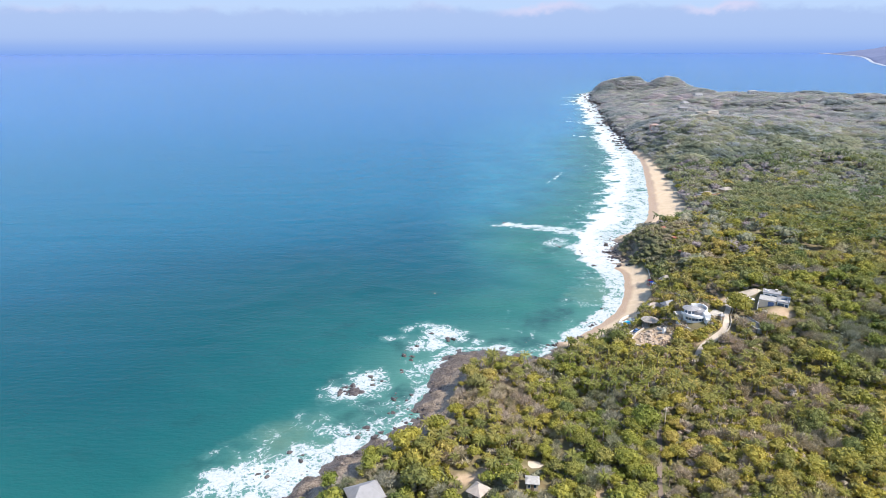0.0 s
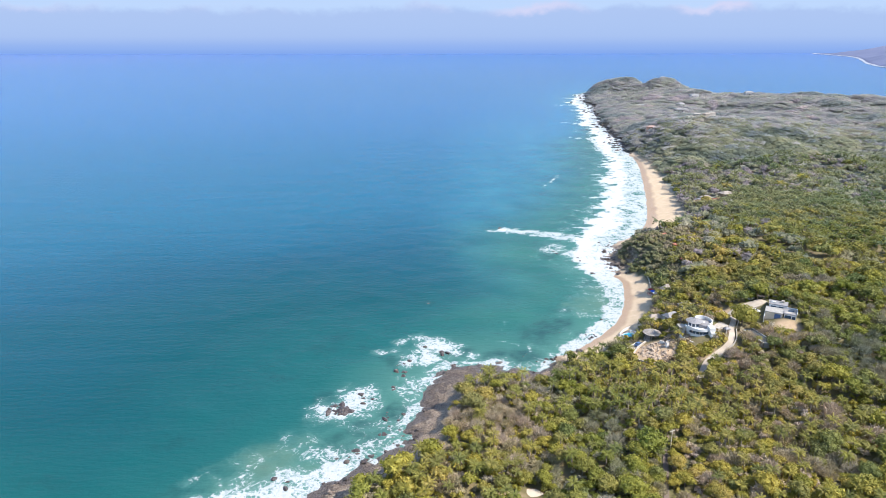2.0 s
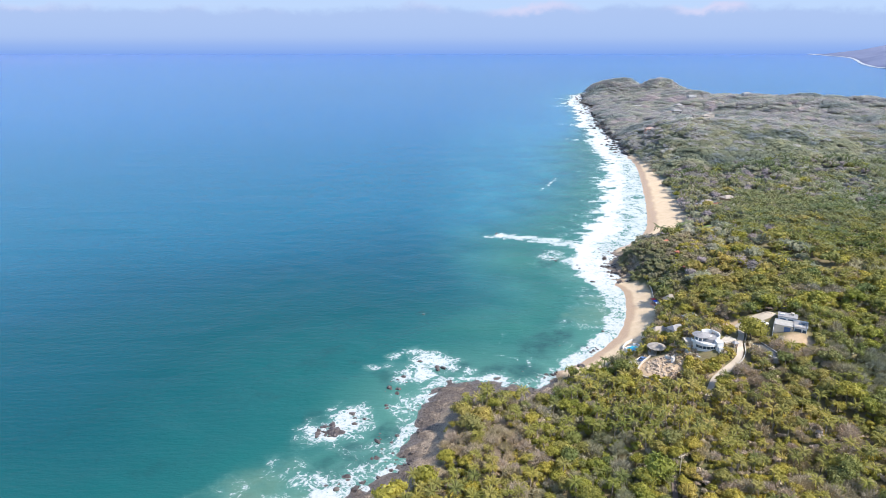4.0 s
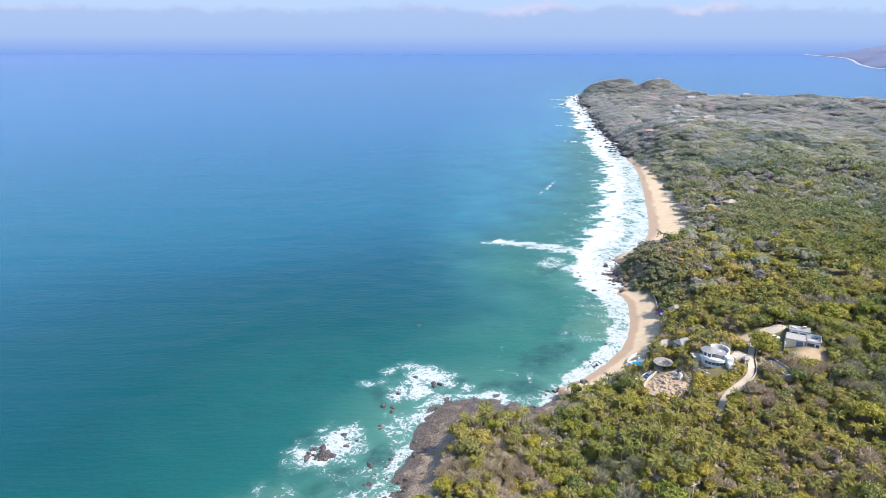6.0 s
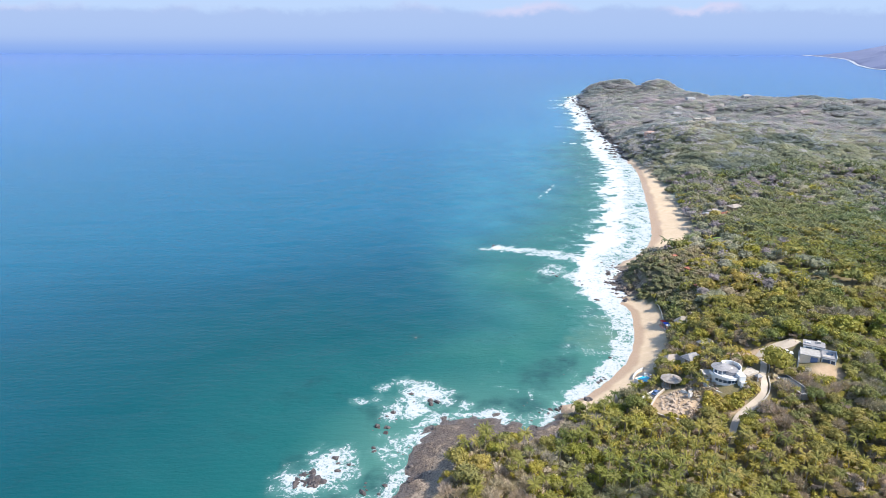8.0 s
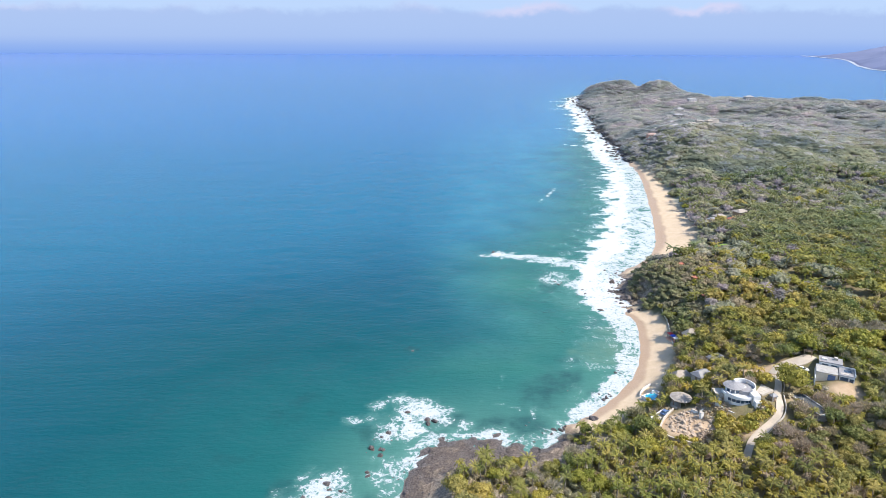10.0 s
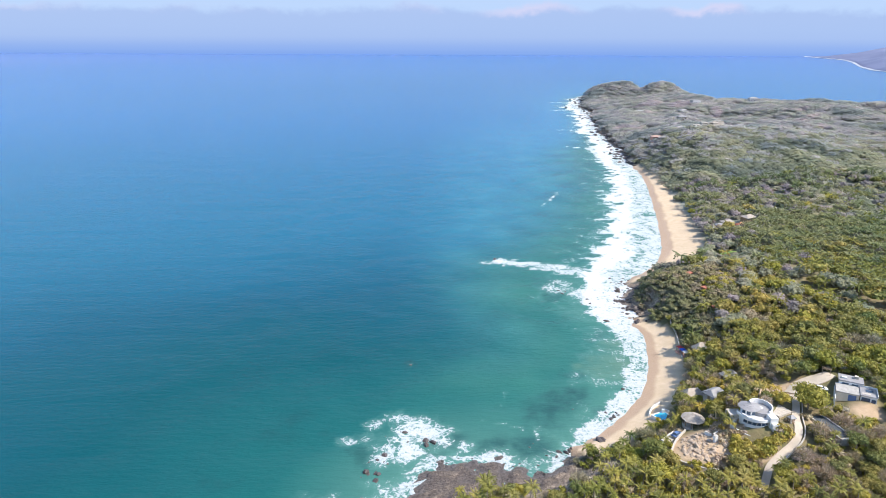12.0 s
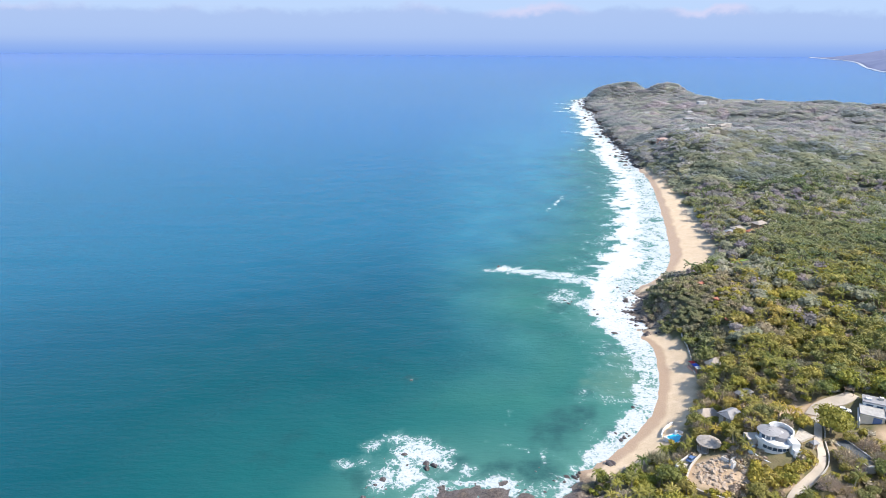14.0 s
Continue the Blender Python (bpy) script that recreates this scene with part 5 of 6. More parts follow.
# ---- cars ----
def car(x, y, turn, paint, label, lift=0.0):
    z = ground_z(x, y) + lift
    root = thing("car", x, y, z, turn, label, "car", "parked cars")
    bm = bmesh.new()
    prof = [(-2.1, 0.35), (-2.15, 0.85), (-1.5, 0.95), (1.0, 0.98), (2.0, 0.8), (2.1, 0.4)]
    ring = [[bm.verts.new((px_, s * 0.85, pz)) for px_, pz in prof] for s in (-1, 1)]
    bm.faces.new(ring[0]), bm.faces.new(ring[1][::-1])
    for i in range(6):
        j = (i + 1) % 6
        bm.faces.new((ring[0][j], ring[0][i], ring[1][i], ring[1][j]))
    bmesh.ops.bevel(bm, geom=list(bm.edges), offset=0.08, segments=2, affect="EDGES")
    bmesh.ops.recalc_face_normals(bm, faces=bm.faces)
    part("body", bm, paint, root, smooth=True)
    bm = bmesh.new()
    lo = [bm.verts.new(p) for p in ((-1.7, -0.75, 0.92), (0.95, -0.75, 0.94), (0.95, 0.75, 0.94), (-1.7, 0.75, 0.92))]
    hi = [bm.verts.new(p) for p in ((-1.3, -0.62, 1.42), (0.25, -0.62, 1.45), (0.25, 0.62, 1.45), (-1.3, 0.62, 1.42))]
    for i in range(4):
        bm.faces.new((lo[i], lo[(i + 1) % 4], hi[(i + 1) % 4], hi[i]))
    bm.faces.new(hi)
    part("window", bm, M_GLASS, root, "dark glass cabin")
    part("roof", boxes((-0.52, 0, 1.42, 1.55, 1.22, 0.06)), paint, root)
    for sx in (-1.3, 1.3):
        for sy in (-0.82, 0.82):
            bm = bmesh.new()
            bmesh.ops.create_cone(bm, cap_ends=True, segments=14, radius1=0.33, radius2=0.33, depth=0.2, matrix=Matrix.Translation((sx, sy, 0.33)) @ Matrix.Rotation(radians(90), 4, "X"))
            w = part("wheel", bm, M_TYRE, root)
            bm = bmesh.new()
            bmesh.ops.create_cone(bm, cap_ends=True, segments=10, radius1=0.18, radius2=0.18, depth=0.22, matrix=Matrix.Translation((sx, sy, 0.33)) @ Matrix.Rotation(radians(90), 4, "X"))
            part("rim", bm, M_CONCRETE, w)
    return root


car(135.8, 275.6, radians(-15), M_CARWHITE, "white car parked on the driveway", 0.3)
car(83.8, 264.6, radians(40), M_CARBLUE, "blue and white car on the concrete pad", 0.25)


# ---- the modern house ----
def modern_house():
    x, y = 142.5, 270.5
    z = ground_z(x, y)
    root = thing("modern_house", x, y, z, radians(-29), "white flat-roofed modern house with a cream terrace", "house")
    part("front_wall", boxes((-1.0, 0.3, -3.0, 6.6, 6.4, 4.9)), M_CREAM, root, "cream front block with a flat roof")
    part("roof", boxes((-1.0, 0.3, 1.9, 6.9, 6.7, 0.22)), M_PALEROOF, root, "worn pale roof slab")
    part("garage_door", boxes((0.4, -2.93, -0.6, 2.3, 0.1, 2.1)), M_CARBLUE, root, "slate-blue garage door")
    part("wall", boxes((0.0, 5.6, -2, 6.8, 4.4, 5.2)), M_WHITE, root)
    part("roof", boxes((0.0, 5.6, 3.2, 7.4, 5.0, 0.3)), M_GREYROOF, root, "flat pale grey roof")
    part("wall", boxes((5.0, 0.2, -3, 4.6, 6.0, 5.2)), M_WHITE, root)
    part("roof", boxes((5.0, 0.2, 2.2, 5.0, 6.4, 0.22)), M_GREYROOF, root)
    part("parapet", boxes((5.0, 3.3, 2.4, 5.0, 0.2, 0.5), (7.4, 0.2, 2.4, 0.2, 6.0, 0.5)), M_WHITE, root)
    for k, (wx, wy, w, d, zz, h) in enumerate(((-1.6, 3.36, 2.0, 0.1, 0.9, 1.7), (1.2, 3.36, 1.8, 0.1, 0.9, 1.7), (4.2, -2.82, 2.4, 0.1, -0.2, 1.8), (6.4, -2.82, 1.2, 0.1, 0.2, 1.2), (7.32, 0.6, 0.1, 2.6, 0.2, 1.4))):
        win = part("window", boxes((wx, wy, zz, w, d, h)), M_GLASS, root)
        part("frame", boxes((wx, wy - 0.02, zz - 0.1, w + 0.16, d, 0.1)), M_CONCRETE, win)
    part("water_tank", boxes((1.6, 6.4, 3.5, 1.2, 1.2, 0.9)), M_CONCRETE, root)
    part("roof_box", boxes((-2.0, 5.0, 3.5, 1.6, 1.0, 0.5)), M_WHITE, root)
    part("roof_panel", boxes((5.2, 0.6, 2.42, 2.2, 1.5, 0.12)), M_GLASS, root, "blue-grey roof panel")
    part("roof_panel", boxes((4.2, -1.6, 2.42, 2.4, 1.2, 0.12)), M_CONCRETE, root)
    part("boundary_wall", boxes((-4.5, -1.5, -2.0, 0.25, 9.5, 2.9)), M_WHITE, root)
    perg = thing("pergola", 140.2, 281.2, ground_z(140.2, 281.2), radians(-29), "small open timber pergola beside the modern house", "pergola")
    for px_ in (-1.2, 1.2):
        for py_ in (-0.8, 0.8):
            part("post", boxes((px_, py_, -0.3, 0.14, 0.14, 2.5)), M_WOOD, perg)
    for k in range(4):
        part("beam", boxes((0, -0.8 + 0.53 * k, 2.2, 3.0, 0.1, 0.14)), M_WOOD, perg)


modern_house()


def long_shed():
    x, y = 128.2, 255.5
    z = ground_z(x, y)
    root = thing("storage_shed", x, y, z, radians(12), "long low shed with a dark roof and white edges", "shed")
    part("wall", boxes((0, 0, -2.0, 4.0, 13.0, 3.6)), M_CONCRETE, root)
    part("roof", boxes((0.2, 0.5, 1.6, 3.6, 12.0, 0.18)), M_SLATE, root, "dark slate-grey roof")
    part("parapet", boxes((2.15, 0, 1.5, 0.3, 13.2, 0.5)), M_WHITE, root)
    part("parapet", boxes((-2.1, 0.8, 1.5, 0.3, 11.4, 0.4)), M_WHITE, root)
    part("parapet", boxes((0, -6.5, 1.5, 4.0, 0.3, 0.5)), M_WHITE, root)
    part("lean_to", boxes((-3.0, -1.2, -2.0, 1.8, 8.4, 2.6)), M_GRASS, root, "pale green sloping lean-to")
    part("ledge", boxes((2.9, 2.0, -1.0, 1.0, 6.0, 1.7)), M_WHITE, root)


long_shed()

# ---- huts behind the cove ----
hut(97.8, 288.4, 7.0, 5.0, 2.6, 4.6, 0.15, "thatched house with a ragged pinkish-tan roof", M_PALETHATCH, M_CREAM, 0.10, 0.5, 3)
hut(101.8, 280.2, 7.0, 5.5, 2.4, 4.0, 0.5, "house with a blue-grey roof in the shade of trees", M_GREYROOF, M_CONCRETE, 0.03, 0.6, 4)
hut(113.4, 296.4, 6.5, 3.6, 2.2, 3.4, 0.5, "small house with a pale grey roof", M_GREYROOF, M_WHITE, 0.03, 0.6, 5)
hut(107.5, 293.0, 4.0, 3.0, 2.2, 3.2, -0.6, "small shaded hut with a blue-grey roof", M_GREYROOF, M_CONCRETE, 0.03, 0.5, 6)
hut(115.4, 325.6, 6.4, 5.0, 2.4, 5.2, 0.2, "house under a tall grey thatched roof", M_THATCH, M_WOOD, 0.08, 0.2, 7)
pool(85.2, 281.6, 5.4, 4.4, ground_z(85.2, 281.6) + 0.5, 0.5, M_POOLBLUE, "bright turquoise pool with a white edge", deep=1.5)
wall_along("garden_wall", smooth_line([(81.6, 284.8), (83.2, 288), (85.4, 290.8), (88, 292.6)], 4), 1.1, 0.4, M_WHITE, "white garden wall facing the beach", "wall")
slide = thing("pool_slide", 87.2, 283.6, ground_z(87.2, 283.6), 0.6, "white curved slab beside the turquoise pool", "slide")
part("chute", arc_wall(0.9, 1.7, 0.2, 2.6, -0.3, 0.7, 14, 1.6), M_WHITE, slide)
part("platform", boxes((1.3, 0.2, -0.3, 1.0, 1.0, 1.0)), M_WHITE, slide)


def beach_stand():
    x, y = 110.2, 330.5
    root = thing("beach_stand", x, y, ground_z(x, y), radians(100), "open beach stand with red, white and blue awnings", "stand")
    part("deck", boxes((0, 0, -0.8, 7.0, 2.6, 1.05)), M_PINK, root)
    for k, m in enumerate((M_WHITE, M_BLUE, M_RED)):
        part("awning", hip_roof(2.2, 2.4, 2.2, 2.7, 0.3, 0.02, k, 0.08), m, root).location = (-2.4 + 2.4 * k, 0, 0)
        for s in (-0.9, 0.9):
            part("post", post(-2.4 + 2.4 * k + s, 0.9, 2.2, 0.06), M_WOOD, root)


beach_stand()
sea_wall = wall_along("sea_wall", smooth_line([(109.0, 327), (110, 333), (112.4, 341), (114.4, 351), (115.2, 360)], 5), 0.7, 0.35, M_CONCRETE, "low grey sea wall above the sand", "wall")
for i, (rx, ry) in enumerate(((113.2, 345), (114.0, 349), (114.7, 353), (115.1, 357), (115.3, 360))):
    p = part("rail_post", post(0, 0, 1.6, 0.07), M_WHITE, None)
    p.location = (rx, ry, ground_z(rx, ry))
    tagged(p, "white railing post on the sea wall", "post", "railing posts")

# ---- foreground houses ----
hut(-22.0, 157.2, 10.0, 8.6, 2.6, 5.2, 0.42, "house with a large grey hipped roof near the rocks", M_GREYROOF, M_WHITE, 0.0, 0.25, 11)
hut(9.8, 158.4, 5.6, 5.2, 2.2, 4.0, 0.9, "small house with a pale tan pyramid roof", M_PALETHATCH, M_CREAM, 0.02, 0.1, 12, lift=-0.4)
hut(25.4, 162.0, 4.2, 4.0, 2.4, 2.9, -0.1, "pale hut with a worn flat roof", M_PALEROOF, M_CREAM, 0.01, 0.6, 13)
ring = thing("round_terrace", 27.2, 172.4, ground_z(27.2, 172.4), 0, "round earth terrace with a low dark kerb", "terrace")
part("kerb", arc_wall(3.4, 3.55, 0.3, 6.0, -0.6, 0.3, 40), M_WOOD, ring)
part("floor", disc(3.4, -0.6, 0.15), M_CREAM, ring)
part("steps", boxes((0.2, -4.2, -0.6, 1.2, 0.5, 0.8), (0.2, -4.7, -0.6, 1.2, 0.5, 0.65), (0.2, -5.2, -0.6, 1.2, 0.5, 0.5)), M_CONCRETE, ring)
for px_, py_, h, arm in ((18.4, 173.7, 6.5, 0), (72.7, 191.8, 7.5, 1)):
    pole = thing("utility_pole", px_, py_, ground_z(px_, py_), 0.5, "dark wooden utility pole among the trees", "pole", "utility poles")
    part("shaft", post(0, 0, h, 0.13), M_DARKWOOD if not arm else M_CREAM, pole)
    part("crossarm", boxes((0, 0, h - 0.7, 2.4, 0.14, 0.16)), M_DARKWOOD if not arm else M_CREAM, pole)
    for s in (-1, 0, 1):
        part("insulator", post(s, 0, h - 0.3, 0.06, h - 0.55), M_WHITE, pole)


# ---- garden plants with a look of their own ----
def one_plant(name, x, y, shape, lift, scale, material, label, category, trunk_h):
    z = ground_z(x, y)
    root = thing(name, x, y, z, x, label, category)
    tv, tf = trunk_shape(trunk_h, 0.16 * scale, 0.09 * scale, (0.1, 0.1), int(x), 3)
    mesh_ob("trunk", tv, tf, M_BARK).parent = root
    mesh_ob("crown", shape[0] * scale + np.array([0, 0, lift]), shape[1], material, smooth=False).parent = root


WIDE = crown_shape(3.0, 2.2, 1500, 0.22, 812, count=11)
one_plant("spreading_tree", 126.2, 266.0, WIDE, 4.6, 1.75, M_OLIVE, "broad olive-brown tree shading the lane", "tree", 4.4)
one_plant("bougainvillea", 111.5, 281.0, BUSHES[0], 1.6, 1.3, M_MAGENTA, "magenta flowering bougainvillea beside the drive", "shrub", 1.2)
one_plant("red_shrub", 20.6, 163.0, BUSHES[1], 1.0, 1.1, M_REDBUSH, "dry red-leaved shrub beside the white hut", "shrub", 0.8)
one_plant("yellow_shrub", 25.0, 158.4, BUSHES[2], 1.0, 1.4, M_OLIVE, "yellow-green shrub in front of the hut", "shrub", 0.8)
for i, (px_, py_) in enumerate(((117, 276), (119, 274), (116.5, 279), (94, 273), (86, 271.5), (83.5, 269.5), (98, 262), (97.5, 258.5), (107, 266.5))):
    one_plant("yellow_palm", px_, py_, PALMS[i % 5], 3.6, 0.95, M_YELLOWPALM if i < 4 else M_PALM, "golden yellow palm in the villa garden" if i < 4 else "short green garden palm", "palm tree", 3.6)
gr = np.random.RandomState(97)
ga, gq = gr.uniform(radians(165), radians(330), 210), gr.uniform(7.9, 13.5, 210)
hx, hy = 105 + gq * np.cos(ga), 259 + gq * np.sin(ga)
okh = (from_line(hx, hy, ROAD_LINE) > 2.4) & (np.hypot(hx - 89, hy - 256) > 9)
joined("hedge", rows_of(hx[okh], hy[okh], height(hx[okh], hy[okh]), 98, 0.8, 1.6), BUSHES, M_LEAF, "bright green hedge below the villa", "hedge", 0.7)
da, dq = gr.uniform(0, 6.28, 90), np.sqrt(gr.uniform(0, 1, 90))
dx_, dy_ = 97.5 + 5.0 * dq * np.cos(da), 259.5 + 7.0 * dq * np.sin(da)
joined("dry_shrubs", rows_of(dx_, dy_, height(dx_, dy_), 99, 0.4, 0.95), BUSHES, M_DRY, "leafless brown shrubs beside the building site", "shrubs", 0.5)


# ---- shore rocks ----
def chipped(v, seed, cuts=9):
    """Breaks flat faces off a rock."""
    r = np.random.RandomState(seed)
    v = np.array(v)
    for _ in range(cuts):
        d = r.normal(size=3)
        d /= np.linalg.norm(d)
        over = np.maximum(v @ d - np.max(v @ d) * r.uniform(0.5, 0.8), 0)
        v -= over[:, None] * d
    return v


BOULDERS = []
for k in range(8):
    bv_, bf_ = blob(1.0, 0.55 + 0.06 * (k % 4), 60 + k, 0.55, 2)
    rk = np.random.RandomState(160 + k)
    bv_ = chipped(bv_ * (1 + 0.10 * rk.normal(size=(len(bv_), 1))), 160 + k)
    ob = mesh_ob("boulder", bv_, bf_, M_ROCK, smooth=False)
    BOULDERS.append(ob.data)
    bpy.data.objects.remove(ob)


def boulder(x, y, r, seed, label="dark wet boulder in the surf"):
    rr = random.Random(seed)
    ob = new("boulder", BOULDERS[seed % 8])
    z = max(ground_z(x, y), -0.35)
    ob.matrix_basis = Matrix.Translation((x, y, z + 0.12 * r)) @ Euler((rr.uniform(-0.3, 0.3), rr.uniform(-0.3, 0.3), rr.uniform(0, 6.28))).to_matrix().to_4x4() @ Matrix.Diagonal((r * rr.uniform(0.8, 1.3), r * rr.uniform(0.7, 1.0), r * rr.uniform(0.7, 1.0), 1))
    return tagged(ob, label, "rock", "shore rocks")


rr = random.Random(31)
# clusters: x, y, spread, how many, largest
for cx, cy, sp, n, big in ((-35.8, 227.5, 4.0, 30, 2.2), (-34.5, 227.0, 1.8, 8, 1.9), (-38, 225.0, 1.8, 6, 1.6), (-30, 238, 3.5, 7, 1.3), (-15, 255, 3.5, 6, 1.5), (2.2, 272.5, 2.4, 7, 1.9), (-12, 263, 3, 5, 1.4), (-8, 276, 7, 8, 0.8), (-16, 242, 2.5, 3, 1.3), (-24, 233, 4, 5, 1.2), (-5, 283, 5, 5, 0.9),
                            (-58, 178, 5, 7, 1.4), (-48, 186, 4, 5, 1.3), (-27, 197, 6, 12, 1.6), (-12, 262, 6, 8, 1.2), (45.2, 465, 3, 5, 1.8), (36, 457, 2, 2, 1.0), (74.7, 410.9, 3, 4, 1.5), (83, 398, 5, 6, 1.2), (88.3, 373, 1, 1, 1.7),
                            (110, 428, 6, 12, 1.4), (110, 414, 6, 12, 1.7), (105, 400, 5, 14, 1.8), (104, 385, 5, 14, 1.8), (105, 373, 5, 10, 1.5), (47, 267, 4, 10, 1.2), (60.5, 273, 1.5, 5, 1.9), (58, 294, 2, 2, 0.8), (70, 289.5, 3, 8, 1.3),
                            (80, 308, 2, 3, 0.9), (40, 268, 6, 8, 0.9), (-20, 212, 5, 8, 1.3), (-17, 224, 4, 6, 1.2), (-4.5, 329.4, 0.8, 1, 0.8)):
    for i in range(n):
        a, q = rr.uniform(0, 6.28), sp * math.sqrt(rr.random())
        boulder(cx + q * math.cos(a), cy + q * math.sin(a), big * (1.0 if i == 0 else rr.uniform(0.3, 0.8)), rr.randint(0, 9999))
# the rest of the boulder shore in one piece
bx_, by_ = scatter(-80, 130, 140, 440, 1.5, 131)
bs, _, bsand = shore(bx_, by_)
ok = (bsand < 2.0) & (bs > -2.5) & (bs < 11) & (np.random.RandomState(5).uniform(0, 1, len(bx_)) < np.where(bs < 0, 0.2, 0.42 - 0.03 * bs) + 0.3 * rumple(bx_, by_, 14, 77))
bx_, by_ = bx_[ok], by_[ok]
brow = rows_of(bx_, by_, np.maximum(height(bx_, by_), -0.2), 132, 0.0, 1.0)
brow[:, 4] = (0.18 + 1.15 * brow[:, 4] ** 3) * np.where((bx_ > -16) & (by_ > 236) & (by_ < 300), 0.55, 1.0)
bl = [(chipped(v, 90 + i), f) for i, (v, f) in enumerate(blob(1.0, 0.5, 80 + i, 0.6, 1) for i in range(8))]
joined("shore_stones", brow, bl, M_ROCK, "dark wet stones along the rocky shore", "stones", 0.15)
# far rocks under the headland
fr = [i for i in range(len(COAST) - 8) if COAST[i, 1] > 770]
r5 = np.random.RandomState(6)
fq = COAST[r5.choice(fr, 260)][:, :2] + r5.normal(0, 7, (260, 2))
joined("headland_rocks", rows_of(fq[:, 0], fq[:, 1], np.maximum(height(fq[:, 0], fq[:, 1]), -0.3), 7, 1.2, 4.0), bl, M_ROCK, "dark rocks at the foot of the headland", "rocks", 0.1)


# ---- houses farther along the coast ----
def small_house(x, y, w, d, h, turn, wall, roof, label, flat=False):
    z = ground_z(x, y)
    root = thing("house", x, y, z, turn, label, "house", "houses on the hills")
    part("wall", boxes((0, 0, -3, w, d, h + 3)), wall, root)
    part("roof", boxes((0, 0, h, w + 0.6, d + 0.6, 0.3)) if flat else hip_roof(w + 1.4, d + 1.4, h, h + 0.28 * d, 0.4, 0.02, int(x)), roof, root)
    for k in range(3):
        part("window", boxes((-w * 0.32 + w * 0.32 * k, -d / 2 - 0.02, 0.8, w * 0.16, 0.1, h * 0.45)), M_GLASS, root)
    return root


FAR_HOUSES = [(206, 511, 7, 5, 4, 0.2, M_CREAM, M_THATCH, "house with a grey-brown thatched roof"), (212, 503, 6, 5, 3.4, 0.5, M_PINK, M_REDTILE, "small house with a red tiled roof"), (223, 516.5, 8, 6, 2.4, 0.4, M_WOOD, M_THATCH, "house with a grey-brown thatched roof"),
              (200, 508, 5, 4, 3, 0.1, M_WHITE, M_GREYROOF, "small white and grey house among the trees"), (195, 503, 4, 3, 2.5, 0.6, M_WHITE, M_WHITE, "small white cabin among dark trees"),
              (134, 390, 1.7, 1.4, 1.3, 0.3, M_PINK, M_REDTILE, "small terracotta cabin on the scrubby rise"), (135, 373, 1.7, 1.4, 1.3, 0.6, M_PINK, M_REDTILE, "small terracotta cabin on the scrubby rise"), (134, 358, 1.7, 1.4, 1.3, 0.2, M_PINK, M_REDTILE, "small terracotta cabin on the scrubby rise"), (131, 345, 1.7, 1.4, 1.3, -0.4, M_PINK, M_REDTILE, "small terracotta cabin on the scrubby rise"),
              (261, 830, 11, 6, 3.5, 0.1, M_PINK, M_FARTILE, "long pink villa with a red roof"), (315, 850, 8, 7, 8, 0.2, M_FARSTONE, M_FARSTONE, "pale stone villa on the hilltop"), (325, 857, 7, 8, 11, -0.1, M_FARSTONE, M_FARSTONE, "pale stone villa on the hilltop"), (335, 853, 8, 6, 8, 0.4, M_FARSTONE, M_THATCH, "pale stone villa on the hilltop"), (345, 864, 9, 7, 9, 0.3, M_FARSTONE, M_FARSTONE, "pale stone villa on the hilltop"),
              (301, 868, 10, 6, 6, 0.2, M_FARSTONE, M_GREYROOF, "pale house on the wooded hill"), (391, 907, 12, 8, 5, 0.1, M_FARWHITE, M_GREYROOF, "pale house on the wooded hill"), (340, 1150, 12, 8, 5, 0.2, M_FARWHITE, M_FARWHITE, "white house near the end of the headland"), (390, 1100, 12, 8, 5, 0.5, M_FARWHITE, M_GREYROOF, "white house on the ridge"),
              (360, 1020, 12, 8, 5, 0.0, M_FARSTONE, M_GREYROOF, "pale house on the wooded hill"), (330, 960, 10, 7, 4, 0.3, M_FARSTONE, M_GREYROOF, "pale house on the wooded hill"), (440, 1180, 14, 8, 6, 0.2, M_FARWHITE, M_FARWHITE, "white house on the ridge"), (520, 1150, 14, 8, 6, 0.1, M_FARWHITE, M_GREYROOF, "white house on the ridge"),
              (640, 1075, 8, 6, 5, 0.1, M_FARWHITE, M_FARWHITE, "white house on the ridge above the bay"),
              (662, 1066, 7, 6, 4, 0.3, M_FARWHITE, M_FARWHITE, "white house on the ridge above the bay"),
              (700, 1085, 9, 7, 5, 0.3, M_FARWHITE, M_GREYROOF, "white house on the ridge above the bay"),
              (725, 1100, 7, 6, 5, -0.2, M_FARWHITE, M_FARTILE, "white house on the ridge above the bay"),
              (748, 1082, 8, 6, 4, 0.5, M_FARWHITE, M_FARWHITE, "white house on the ridge above the bay"),
              (770, 1110, 9, 6, 6, 0.2, M_FARWHITE, M_GREYROOF, "white house on the ridge above the bay"),
              (680, 1110, 7, 5, 4, 0.0, M_FARWHITE, M_FARWHITE, "white house on the ridge above the bay"),
              (792, 1095, 8, 6, 5, 0.4, M_FARWHITE, M_FARWHITE, "white house on the ridge above the bay")]
for row in FAR_HOUSES:
    small_house(*row, flat=row[7] in (M_WHITE, M_FARSTONE, M_FARWHITE))
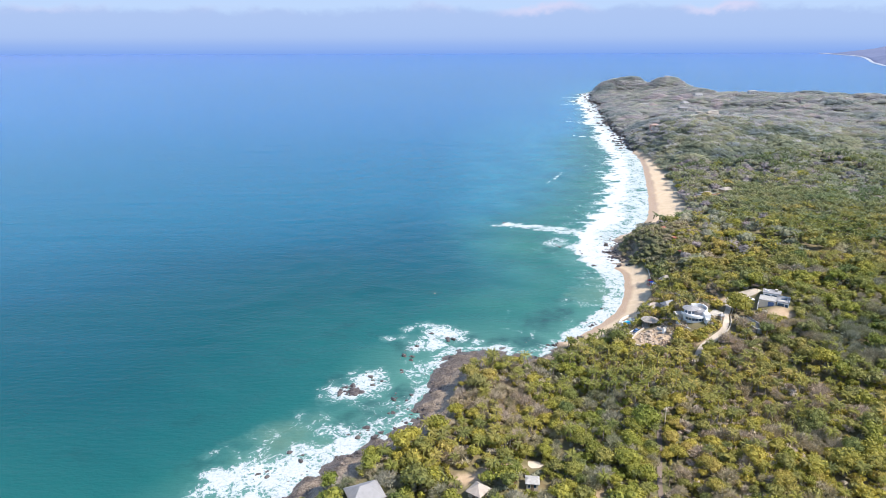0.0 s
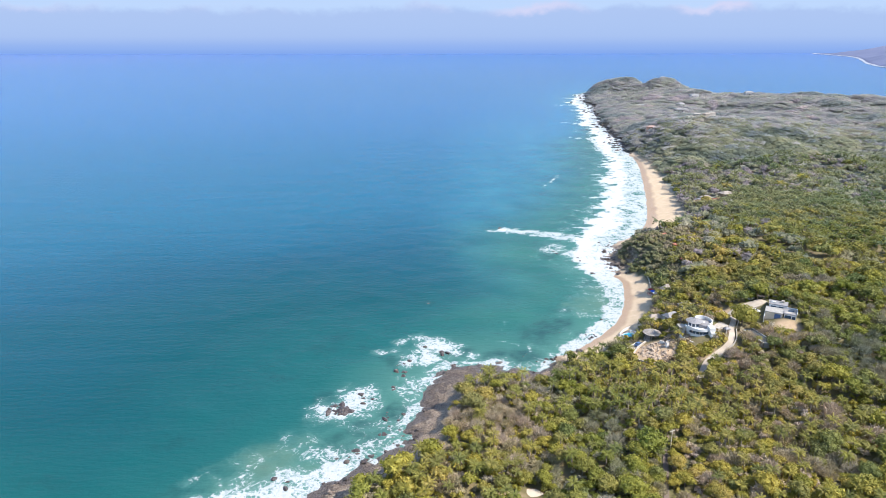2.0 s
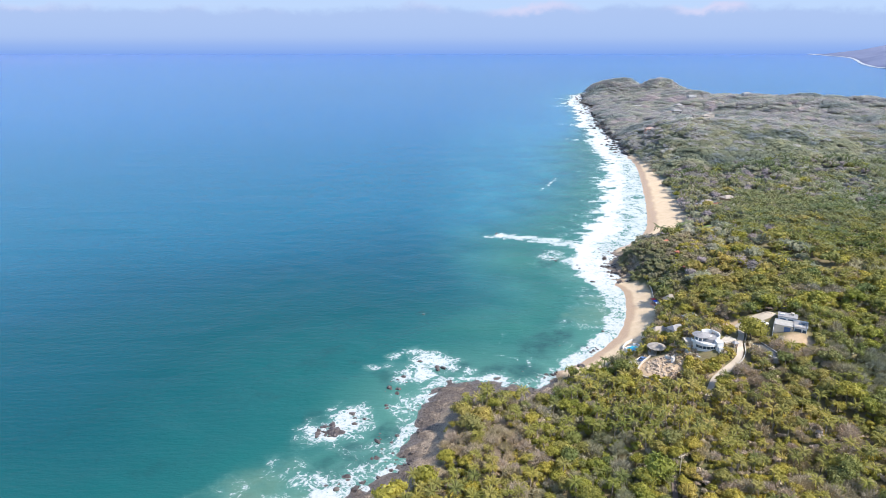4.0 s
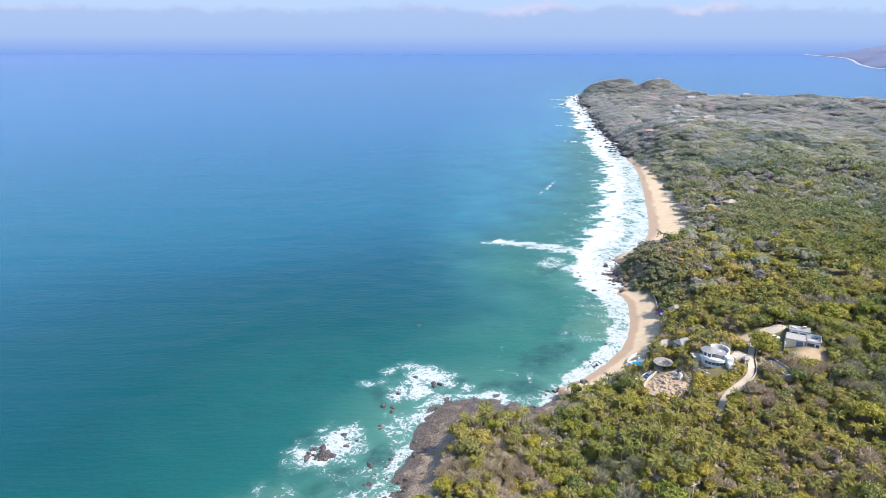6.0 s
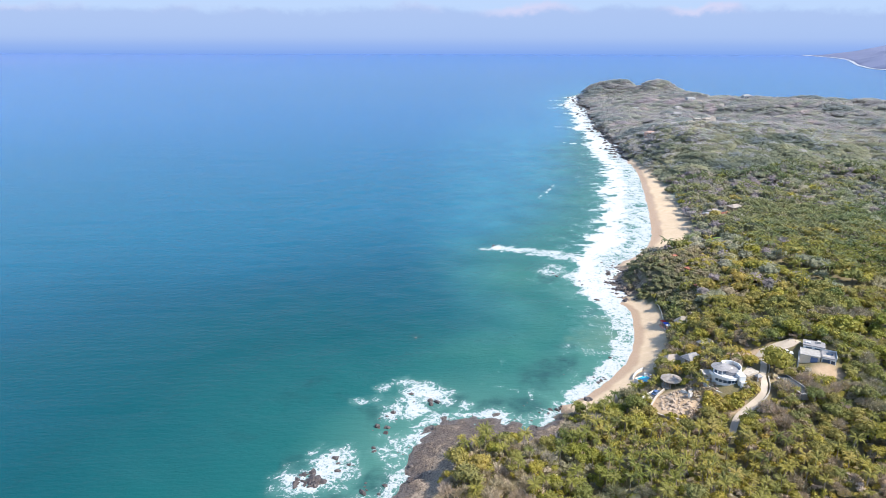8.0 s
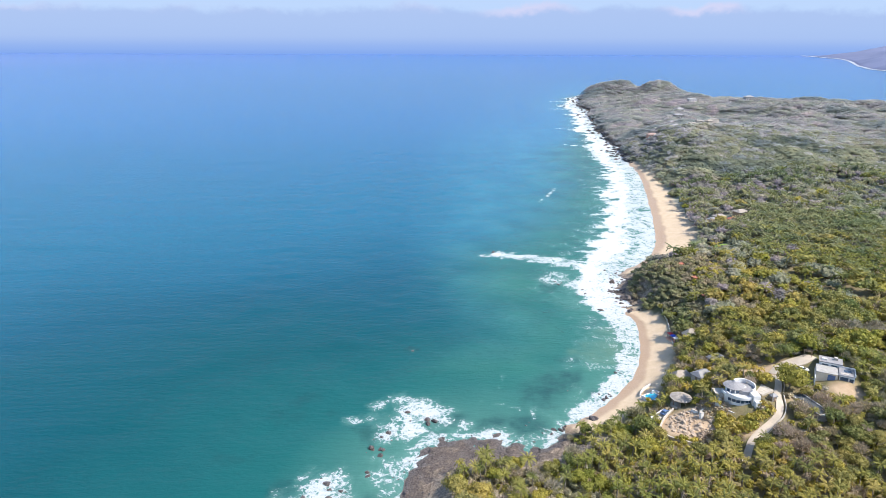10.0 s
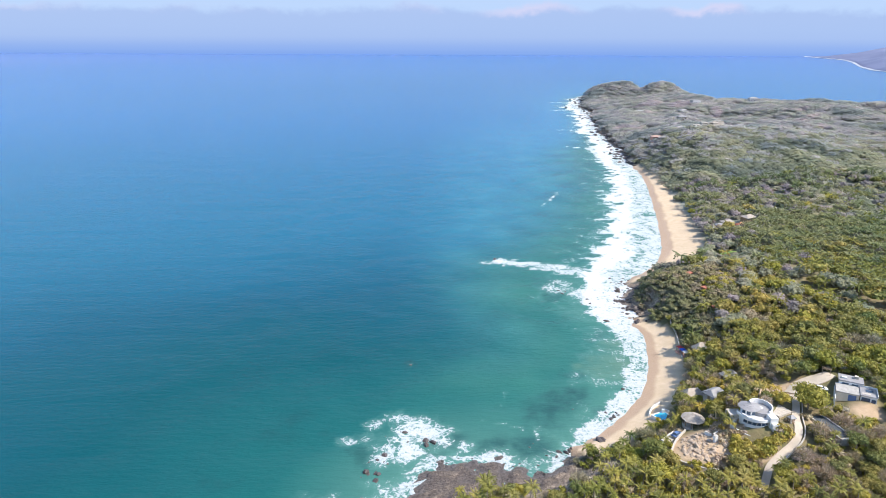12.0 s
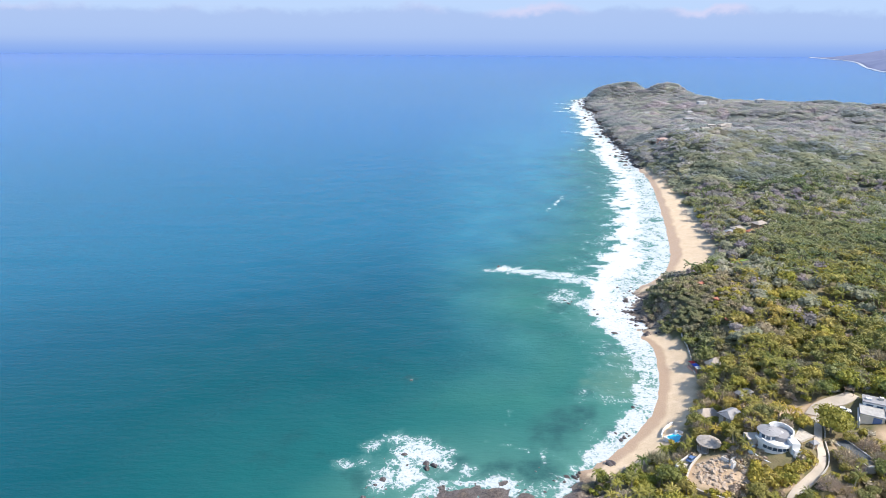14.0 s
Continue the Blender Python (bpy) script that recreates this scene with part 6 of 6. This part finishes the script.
for name, cx, cy, rx, ry, m, label in (("lawn", 180, 449, 7, 5, M_LAWN, "bright green lawn behind the long beach"), ("lawn", 176, 461, 6, 4, M_GRASS, "pale dry lawn behind the long beach")):
    pts = [(cx, cy)] + [(cx + rx * q * math.cos(a), cy + ry * q * math.sin(a)) for q in (0.5, 1.0) for a in np.linspace(0, 6.283, 25)[:-1]]
    p = np.array(pts)
    v = np.column_stack([p, height(p[:, 0], p[:, 1]) + 0.25])
    f = [(0, 1 + i, 1 + (i + 1) % 24) for i in range(24)] + [t for i in range(24) for t in ((1 + i, 25 + i, 25 + (i + 1) % 24), (1 + i, 25 + (i + 1) % 24, 1 + (i + 1) % 24))]
    tagged(mesh_ob(name, v, f, m), label, "lawn", kind="structure")


# ---- the far coast across the bay ----
def far_coast():
    """A low headland about four kilometres off, its haze painted in as blue, with a pale beach."""
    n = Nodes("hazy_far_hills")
    # blue of the distant air mixed into the hills' base colour
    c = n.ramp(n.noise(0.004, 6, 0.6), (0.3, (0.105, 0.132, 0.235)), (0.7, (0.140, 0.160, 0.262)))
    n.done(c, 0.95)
    line = smooth_line([(2650, 4900), (2580, 4540), (2508, 4200), (2300, 3760), (2090, 3380), (1960, 3120), (1860, 2790), (2150, 2500), (3200, 2300)], 8)
    V, F = [], []
    for i, (x, y) in enumerate(line):
        for j in range(14):
            t = j / 13
            k = 1100 * t * t
            zz = -2 + 3 * min(1, j) + 108 * ease(t, 0.0, 0.95) * (0.75 + 0.25 * rumple(np.array([x + k]), np.array([y]), 700, 55)[0]) * ease(i, 0, 10)
            V.append((x + k, y + 0.25 * k, float(zz)))
    for i in range(len(line) - 1):
        for j in range(13):
            F.append((i * 14 + j, i * 14 + j + 1, (i + 1) * 14 + j + 1, (i + 1) * 14 + j))
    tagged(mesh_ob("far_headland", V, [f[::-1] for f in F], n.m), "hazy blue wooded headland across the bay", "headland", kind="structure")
    s = Nodes("hazy_far_surf")
    s.done((0.34, 0.37, 0.43), 0.9)
    cw = np.asarray(line)
    w = 2 + 8 * np.abs(rumple(cw[:, 0], cw[:, 1], 300, 56))
    v = np.vstack([np.column_stack([cw[:, 0] - 12 - w, cw[:, 1] - 10, np.full(len(cw), 0.8)]), np.column_stack([cw[:, 0] + 6, cw[:, 1], np.full(len(cw), 1.6)])])
    m = len(cw)
    tagged(mesh_ob("far_surf", v, [(i, i + 1, m + i + 1, m + i) for i in range(m - 1)], s.m), "thin white line of surf on the far shore", "surf", kind="structure")


far_coast()
